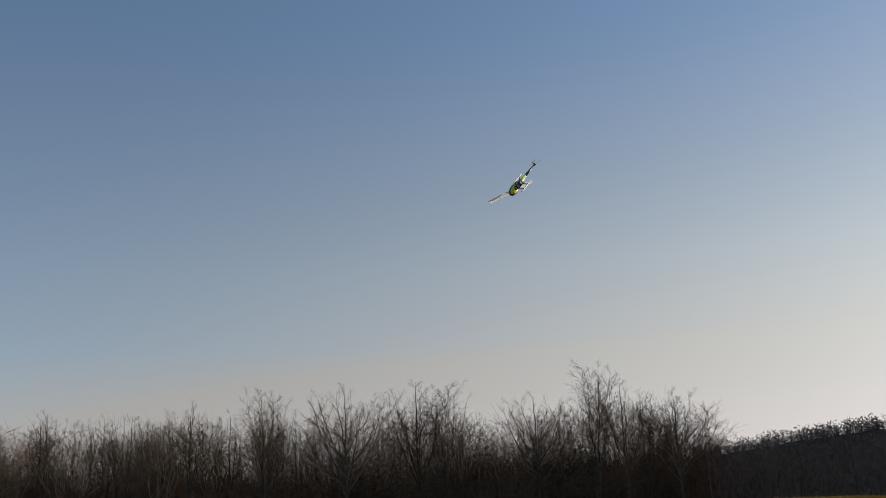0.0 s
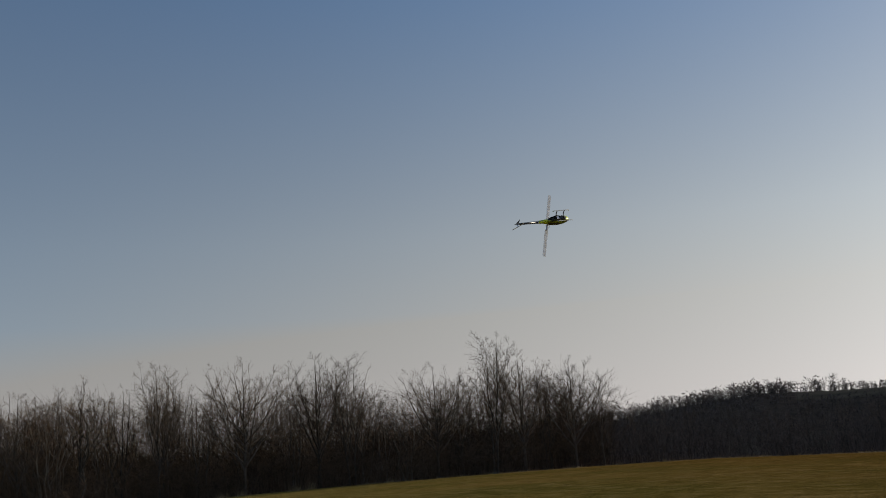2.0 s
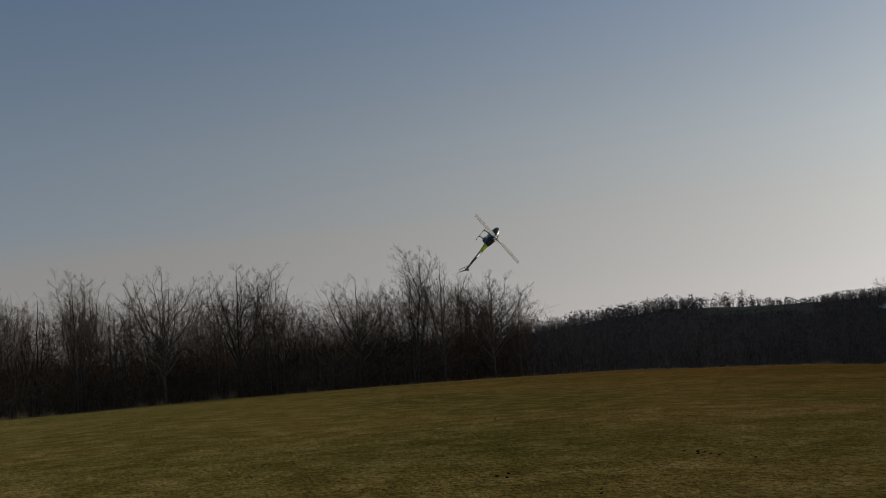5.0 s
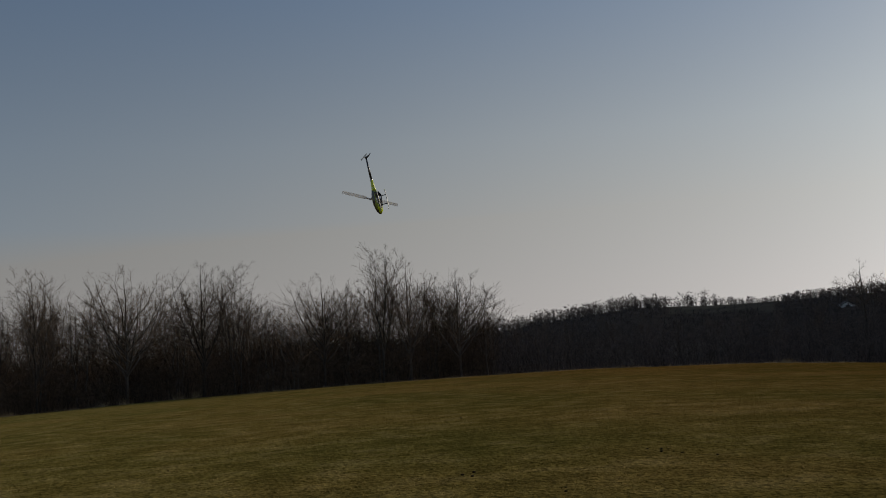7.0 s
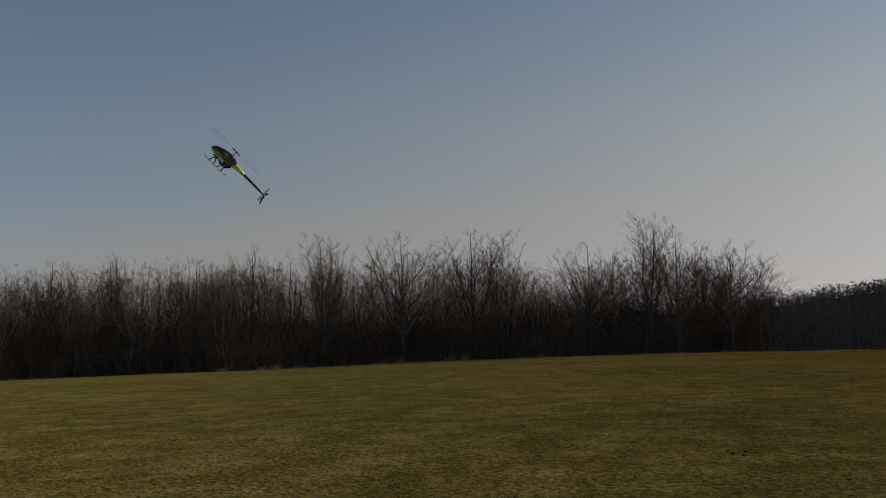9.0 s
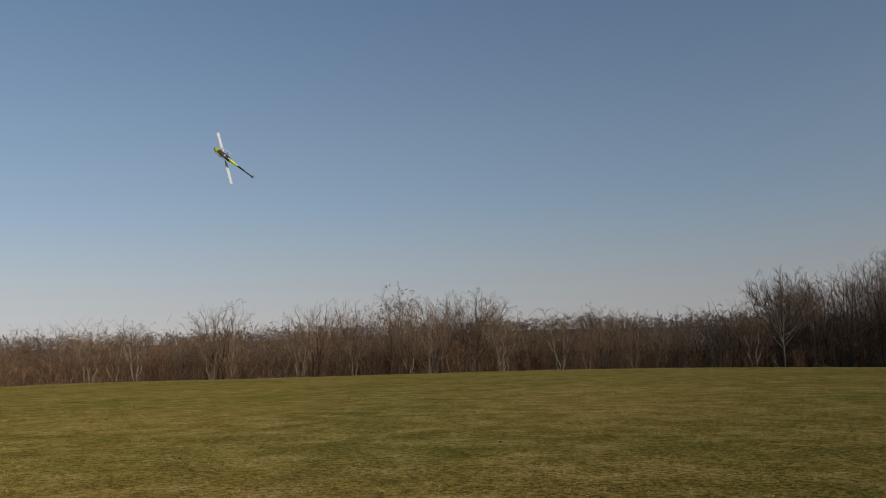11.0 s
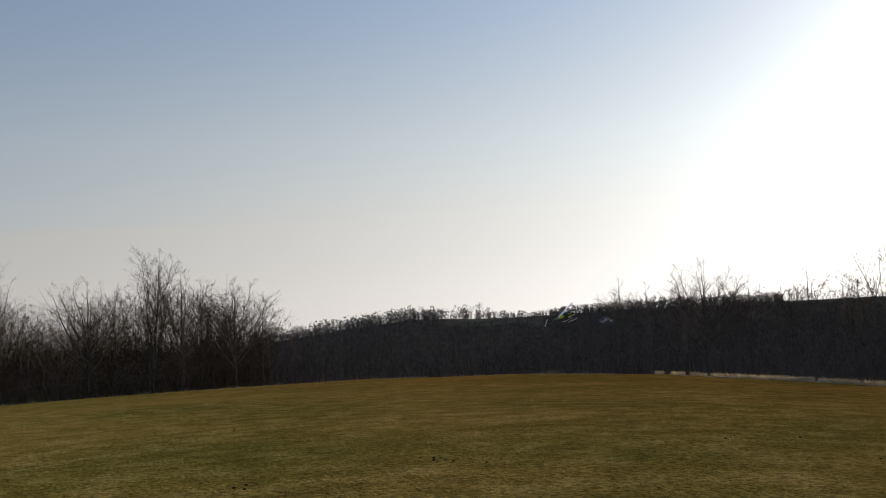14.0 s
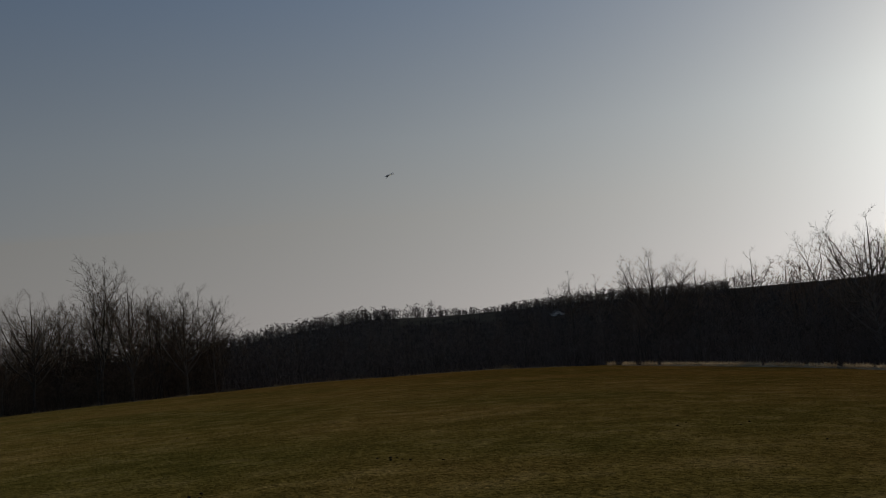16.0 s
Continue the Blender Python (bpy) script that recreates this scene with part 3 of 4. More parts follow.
dry_tufts([(-36.5, 0, 0.75), (-36.2, 0.4, 0.6), (-22.5, 0.2, 0.5), (-19.6, 0.3, 0.5), (-16.8, 0.2, 0.45), (-27.0, 0.2, 0.4), (-1.2, 1.0, 1.2), (-0.3, 1.2, 1.0), (10.3, 0.4, 0.8), (11.2, 0.6, 0.7),
                                       (8.9, 0.6, 0.6), (2.8, 1.0, 0.9), (4.0, 0.8, 0.7), (13.6, 0.7, 0.6), (-6.0, 0.6, 0.5), (-12.0, 0.4, 0.4)])


def verge():
    """A low bank of matted dead grass along the mown field's edge."""
    v, f = [], []
    steps = 260
    for k in range(steps + 1):
        az = -88 + 45.2 * k / steps
        d = lerp(FIELD_EDGE, az) - 0.5 + 0.35 * noise.noise((az * 0.6, 1.0, 0))
        end = min(1, (steps - k) / 40)
        top = end * max(0.02, 0.13 + 0.20 * noise.noise((az * 1.9, 7.0, 0)) + 0.12 * noise.noise((az * 7.0, 2.0, 0)))
        for o, h in ((-0.65, -0.05), (-0.35, 0.55), (-0.05, 1.0), (0.35, 0.75), (0.8, -0.05)):
            x, y, z = spot(az, d + o)
            v.append((x, y, z + top * h + 0.03 * noise.noise((x * 3, y * 3, 0))))
    for k in range(steps):
        for c in range(4):
            a = 5 * k + c
            f.append((a, a + 1, a + 6, a + 5))
    tagged(mesh_object("verge", v, f, STRAW), "low bank of matted pale dead grass along the mown field", "verge", kind="structure")


verge()


def clod(az, fall, size, seed):
    """A small dark lump of earth where the line of sight at az and fall degrees meets the field."""
    rng = random.Random(seed)
    r = 4.0
    while r < 90 and EYE.z - r * math.tan(radians(fall)) > land(-r * math.sin(radians(az)), r * math.cos(radians(az))):
        r += 0.1
    x, y, z = spot(az, r)
    bm = bmesh.new()
    bmesh.ops.create_icosphere(bm, subdivisions=2, radius=size)
    for v in bm.verts:
        v.co *= 1 + 0.35 * noise.noise(v.co * (2.2 / size) + Vector((seed, 0, 0)))
        v.co.z *= 0.6
    me = bpy.data.meshes.new("earth_clod")
    bm.to_mesh(me)
    bm.free()
    me.materials.append(CLOD)
    ob = new("earth_clod", me)
    ob.location, ob.rotation_euler = (x, y, z + size * 0.25), (0, 0, rng.uniform(0, 6))
    tagged(ob, "small dark clod of earth on the mown grass", "clod", "clods on the field")


for k, (az, fall) in enumerate([(-29.3, 7.87), (-30.1, 8.11), (-17.5, 9.01), (-2.2, 4.80), (-23.1, 10.17), (-28.9, 7.87), (-29.6, 8.00), (-32.1, 8.27),
                              (-16.9, 8.87), (-47.2, 5.61), (-46.8, 6.99), (-50.4, 7.14), (72.2, 5.06), (47.6, 5.21), (69.0, 7.63), (37.5, 5.45),
                              (29.7, 6.96), (-17.6, 8.77), (-23.1, 9.92), (-2.1, 4.74), (-17.0, 5.49), (0.5, 7.29), (-46.9, 5.69), (-46.3, 7.17),
                              (-49.9, 7.29), (-54.5, 8.29), (-71.0, 6.91), (-73.5, 8.10), (-28.1, 7.82), (-28.9, 7.98), (-14.0, 5.80), (47.9, 5.13),
                              (49.8, 7.55)]):
    clod(az, fall, 0.015 + 0.005 * (k % 3), k)


def shed(az, r, w, d, h, mat, label):
    """A small gabled farm building on the hill."""
    x, y, z = spot(az, r)
    root = new("farm_shed")
    root.matrix_basis = Matrix.Translation((x, y, z - 0.2)) @ Matrix.Rotation(radians(az + 12), 4, "Z")
    tagged(root, label, "shed")
    bm = bmesh.new()
    pts = [(-w / 2, 0), (w / 2, 0), (w / 2, h), (0, h + w * 0.22), (-w / 2, h)]
    a = [bm.verts.new((px, -d / 2, pz)) for px, pz in pts]
    b = [bm.verts.new((px, d / 2, pz)) for px, pz in pts]
    bm.faces.new(a), bm.faces.new(b[::-1])
    for k in range(5):
        bm.faces.new((a[k], b[k], b[(k + 1) % 5], a[(k + 1) % 5]))
    bmesh.ops.recalc_face_normals(bm, faces=bm.faces)
    part("wall", bm, mat, root)
    for s in (-1, 1):
        bm = bmesh.new()
        e = w / 2 + 0.3
        lo = h - 0.3 * 0.44
        q = [(0, h + w * 0.22 + 0.05), (s * e, lo + 0.05), (s * e, lo + 0.17), (0, h + w * 0.22 + 0.17)]
        a = [bm.verts.new((px, -d / 2 - 0.3, pz)) for px, pz in q]
        b = [bm.verts.new((px, d / 2 + 0.3, pz)) for px, pz in q]
        bm.faces.new(a), bm.faces.new(b[::-1])
        for k in range(4):
            bm.faces.new((a[k], b[k], b[(k + 1) % 4], a[(k + 1) % 4]))
        bmesh.ops.recalc_face_normals(bm, faces=bm.faces)
        part("roof", bm, ROOF, root, "dark sheet roof")
    bm = bmesh.new()
    bmesh.ops.create_cube(bm, size=1, matrix=Matrix.Translation((0, -d / 2 - 0.03, h * 0.4)) @ Matrix.Diagonal((w * 0.35, 0.06, h * 0.8, 1)))
    part("door", bm, ROOF, root)


ROOF = material("sheet_roof", [(0.05, 0.05, 0.055), (0.10, 0.10, 0.105)], 1.0, 0.6)
BOARDS = material("weathered_boards", [(0.07, 0.06, 0.055), (0.13, 0.11, 0.10)], 1.5, 0.85)
WHITEWASH = material("whitewash", [(0.62, 0.62, 0.60), (0.78, 0.78, 0.76)], 1.0, 0.7)
shed(-64.4, lerp(RIDGE_AT, -64.4), 2.0, 2.2, 0.9, BOARDS, "dark weathered shed on the bare hilltop")
shed(-39.8, 235, 3.0, 3.6, 0.55, WHITEWASH, "white painted farm building among the hillside trees")


# ---- the model helicopter ----
PAINT = material("neon_paint", [(0.50, 0.60, 0.015), (0.60, 0.70, 0.03)], 8, 0.28, coat=0.6)
CARBON = material("carbon", [(0.012, 0.012, 0.014), (0.035, 0.035, 0.038)], 60, 0.35, coat=0.3)
BLADE = material("blade_skin", [(0.62, 0.62, 0.62), (0.74, 0.74, 0.73)], 10, 0.3, coat=0.3)
METAL = material("metal", [(0.45, 0.45, 0.47), (0.62, 0.62, 0.64)], 30, 0.28, metal=0.9)
PLASTIC = material("white_plastic", [(0.62, 0.62, 0.60), (0.75, 0.75, 0.72)], 12, 0.4)
DARK = material("black_plastic", [(0.02, 0.02, 0.02), (0.045, 0.045, 0.045)], 30, 0.45)


def livery():
    """Black lacquer with slanted neon streaks."""
    m = bpy.data.materials.new("canopy_livery")
    m.use_nodes = True
    n, ln = m.node_tree.nodes, m.node_tree.links
    b = n["Principled BSDF"]
    b.inputs["Roughness"].default_value, b.inputs["Coat Weight"].default_value = 0.3, 0.6
    tc, mp, tx, rp = n.new("ShaderNodeTexCoord"), n.new("ShaderNodeMapping"), n.new("ShaderNodeTexNoise"), n.new("ShaderNodeValToRGB")
    mp.inputs["Scale"].default_value = (2.2, 5.0, 11.0)
    mp.inputs["Rotation"].default_value = (0, radians(14), 0)
    tx.inputs["Scale"].default_value, tx.inputs["Detail"].default_value = 1.5, 2
    e = rp.color_ramp.elements
    e[0].position, e[0].color = 0.58, (0.014, 0.015, 0.013, 1)
    e[1].position, e[1].color = 0.66, (0.30, 0.36, 0.02, 1)
    ln.new(tc.outputs["Object"], mp.inputs["Vector"])
    ln.new(mp.outputs["Vector"], tx.inputs["Vector"])
    ln.new(tx.outputs["Fac"], rp.inputs["Fac"])
    ln.new(rp.outputs["Color"], b.inputs["Base Color"])
    return m


LIVERY = livery()


def loft(bm, rings, sides=16):
    """Closed skin over rings of (x, z centre, half width, half height)."""
    rows = []
    for x, zc, w, h in rings:
        row = []
        for s in range(sides):
            a = 2 * math.pi * s / sides
            row.append(bm.verts.new((x, w * math.cos(a), zc + h * math.sin(a))))
        rows.append(row)
    for a, b in zip(rows, rows[1:]):
        for s in range(sides):
            t = (s + 1) % sides
            bm.faces.new((a[s], b[s], b[t], a[t]))
    bm.faces.new(rows[0])
    bm.faces.new(rows[-1][::-1])
    bmesh.ops.recalc_face_normals(bm, faces=bm.faces)


def rod(bm, pts, r, sides=8):
    """A round bar along points."""
    rows = []
    pts = [Vector(p) for p in pts]
    for k, p in enumerate(pts):
        d = (pts[min(k + 1, len(pts) - 1)] - pts[max(k - 1, 0)]).normalized()
        u = d.orthogonal().normalized() if k == 0 else (rows_u - d * rows_u.dot(d)).normalized()
        rows_u = u
        w = d.cross(u)
        rows.append([bm.verts.new(p + r * (math.cos(2 * math.pi * s / sides) * u + math.sin(2 * math.pi * s / sides) * w)) for s in range(sides)])
    for a, b in zip(rows, rows[1:]):
        for s in range(sides):
            t = (s + 1) % sides
            bm.faces.new((a[s], a[t], b[t], b[s]))
    bm.faces.new(rows[0])
    bm.faces.new(rows[-1])
    bmesh.ops.recalc_face_normals(bm, faces=bm.faces)


def slab(bm, outline, y0, y1, axis="y"):
    """An outline in x and z (or x and y) made thick."""
    def at(p, d):
        return (p[0], d, p[1]) if axis == "y" else (p[0], p[1], d)
    a = [bm.verts.new(at(p, y0)) for p in outline]
    b = [bm.verts.new(at(p, y1)) for p in outline]
    bm.faces.new(a)
    bm.faces.new(b[::-1])
    for k in range(len(a)):
        j = (k + 1) % len(a)
        bm.faces.new((a[k], b[k], b[j], a[j]))
    bmesh.ops.recalc_face_normals(bm, faces=bm.faces)


def block(bm, c, s, bevel=0.004):
    vs = bmesh.ops.create_cube(bm, size=1, matrix=Matrix.Translation(c) @ Matrix.Diagonal((*s, 1)))["verts"]
    es = list({e for v in vs for e in v.link_edges})
    bmesh.ops.bevel(bm, geom=es, offset=bevel, segments=1, affect="EDGES")


def shaped(name, build, mat, parent, label="", soft=False):
    bm = bmesh.new()
    build(bm)
    return part(name, bm, mat, parent, label, soft)


ROTOR_Z, ROTOR_R, TAIL_X = 0.19, 0.78, -0.95


def make_helicopter():
    h = new("model_helicopter")
    tagged(h, "neon yellow and black radio controlled model helicopter, flying", "model helicopter")
    shaped("canopy", lambda bm: loft(bm, [(0.40, -0.045, 0.012, 0.012), (0.385, -0.043, 0.036, 0.034), (0.34, -0.035, 0.062, 0.060), (0.26, -0.020, 0.080, 0.082), (0.14, -0.002, 0.090, 0.098),
                                         (0.02, 0.006, 0.085, 0.095), (-0.09, 0.008, 0.068, 0.080), (-0.17, 0.004, 0.05, 0.056), (-0.2, 0.002, 0.044, 0.048)], 20), LIVERY, h, "glossy black canopy with neon yellow streaks", True)
    shaped("nose_cheek", lambda bm: loft(bm, [(0.390, -0.060, 0.02, 0.014), (0.34, -0.076, 0.052, 0.030), (0.24, -0.092, 0.066, 0.030), (0.17, -0.094, 0.060, 0.020), (0.13, -0.094, 0.045, 0.012)], 16), PAINT, h, "neon yellow lower nose", True)
    shaped("boom_fairing", lambda bm: loft(bm, [(-0.15, 0.0, 0.052, 0.057), (-0.2, 0.0, 0.047, 0.051), (-0.30, 0.0, 0.037, 0.037), (-0.40, 0.0, 0.031, 0.029)], 14), PAINT, h, "neon yellow tapered boom fairing", True)
    shaped("boom_collar", lambda bm: loft(bm, [(-0.395, 0.0, 0.033, 0.031), (-0.42, 0.0, 0.031, 0.029)], 14), PLASTIC, h, "white ring")
    shaped("tail_boom", lambda bm: loft(bm, [(-0.415, 0.0, 0.028, 0.027), (-0.7, 0.0, 0.022, 0.021), (-0.93, 0.0, 0.017, 0.016)], 12), CARBON, h, "black carbon tube", True)
    for side in (-1, 1):
        shaped("side_frame", lambda bm: slab(bm, [(0.26, -0.10), (0.27, -0.06), (-0.10, -0.02), (-0.12, -0.09), (-0.04, -0.165), (0.05, -0.17), (0.10, -0.14), (0.20, -0.14)], side * 0.040, side * 0.045), CARBON, h, "black carbon plate")
        # skids
        rail = shaped("skid_rail", lambda bm: rod(bm, [(0.33, side * 0.115, -0.215), (0.30, side * 0.115, -0.24), (0.25, side * 0.115, -0.245), (-0.06, side * 0.115, -0.245), (-0.10, side * 0.115, -0.235)], 0.008), PLASTIC, h, "pale tube skid")
        shaped("skid_cap", lambda bm: rod(bm, [(-0.095, side * 0.115, -0.236), (-0.12, side * 0.115, -0.228)], 0.010), PAINT, rail, "neon end cap")
        shaped("side_panel", lambda bm: slab(bm, [(0.13, -0.125), (0.13, -0.06), (0.02, -0.05), (0.02, -0.12)], side * 0.047, side * 0.052), PLASTIC, h, "white panel")
    for x in (0.20, 0.0):
        shaped("skid_strut", lambda bm: rod(bm, [(x, -0.118, -0.243), (x, -0.10, -0.20), (x, -0.045, -0.15), (x, 0.045, -0.15), (x, 0.10, -0.20), (x, 0.118, -0.243)], 0.010), DARK, h, "black bowed strut")
    shaped("battery", lambda bm: block(bm, (0.17, 0, -0.115), (0.20, 0.06, 0.05), 0.008), DARK, h, "dark battery pack")
    shaped("motor", lambda bm: rod(bm, [(0.03, 0, -0.155), (0.03, 0, -0.09)], 0.034, 14), METAL, h, "metal motor can")
    shaped("servo", lambda bm: block(bm, (-0.06, 0, -0.09), (0.05, 0.06, 0.05)), DARK, h)
    # tail
    shaped("tail_case", lambda bm: block(bm, (-0.935, 0.0, 0.0), (0.05, 0.036, 0.045), 0.008), DARK, h, "black tail gear case")
    shaped("tail_fin", lambda bm: slab(bm, [(-0.90, 0.03), (-0.955, 0.07), (-0.975, 0.065), (-0.955, 0.0), (-0.985, -0.12), (-1.0, -0.165), (-0.985, -0.17), (-0.945, -0.10), (-0.915, -0.02)], -0.022, -0.018), CARBON, h, "black vertical fin")
    tail = shaped("tail_rotor", lambda bm: rod(bm, [(0, -0.02, 0), (0, 0.035, 0)], 0.013, 10), METAL, h, "metal tail rotor hub")
    for s in (-1, 1):
        shaped("tail_blade", lambda bm: slab(bm, [(-0.014, s * 0.02), (0.014, s * 0.02), (0.018, s * 0.06), (0.016, s * 0.14), (-0.012, s * 0.14), (-0.014, s * 0.06)], 0.026, 0.030), PLASTIC, tail, "white tail blade")
    # main rotor
    shaped("mast", lambda bm: rod(bm, [(0, 0, 0.06), (0, 0, ROTOR_Z + 0.02)], 0.007, 10), METAL, h, "steel mast")
    shaped("swashplate", lambda bm: rod(bm, [(0, 0, 0.118), (0, 0, 0.132)], 0.034, 16), METAL, h, "metal swashplate")
    for s in range(3):
        a = 2.094 * s
        shaped("servo_link", lambda bm: rod(bm, [(0.05 * math.cos(a), 0.05 * math.sin(a), 0.05), (0.032 * math.cos(a), 0.032 * math.sin(a), 0.125)], 0.004, 6), METAL, h)
    rotor = shaped("main_rotor", lambda bm: rod(bm, [(0, 0, -0.022), (0, 0, 0.022)], 0.024, 12), METAL, h, "metal rotor head")
    for s in (-1, 1):
        shaped("blade_grip", lambda bm: block(bm, (s * 0.075, 0, 0), (0.10, 0.034, 0.026), 0.006), METAL, rotor, "machined metal grip")
        shaped("main_blade", lambda bm: slab(bm, [(s * 0.11, -0.018), (s * 0.13, -0.036), (s * 0.18, -0.042), (s * (ROTOR_R - 0.02), -0.042), (s * ROTOR_R, -0.030), (s * ROTOR_R, 0.028),
                                                  (s * 0.18, 0.030), (s * 0.12, 0.018)], -0.0035, 0.0035, "z"), BLADE, rotor, "long pale rotor blade")
        shaped("pitch_link", lambda bm: rod(bm, [(s * 0.03, 0.03, -0.06), (s * 0.06, 0.03, 0.0)], 0.003, 6), METAL, rotor)
    return h, rotor, tail


heli, main_rotor, tail_rotor = make_helicopter()

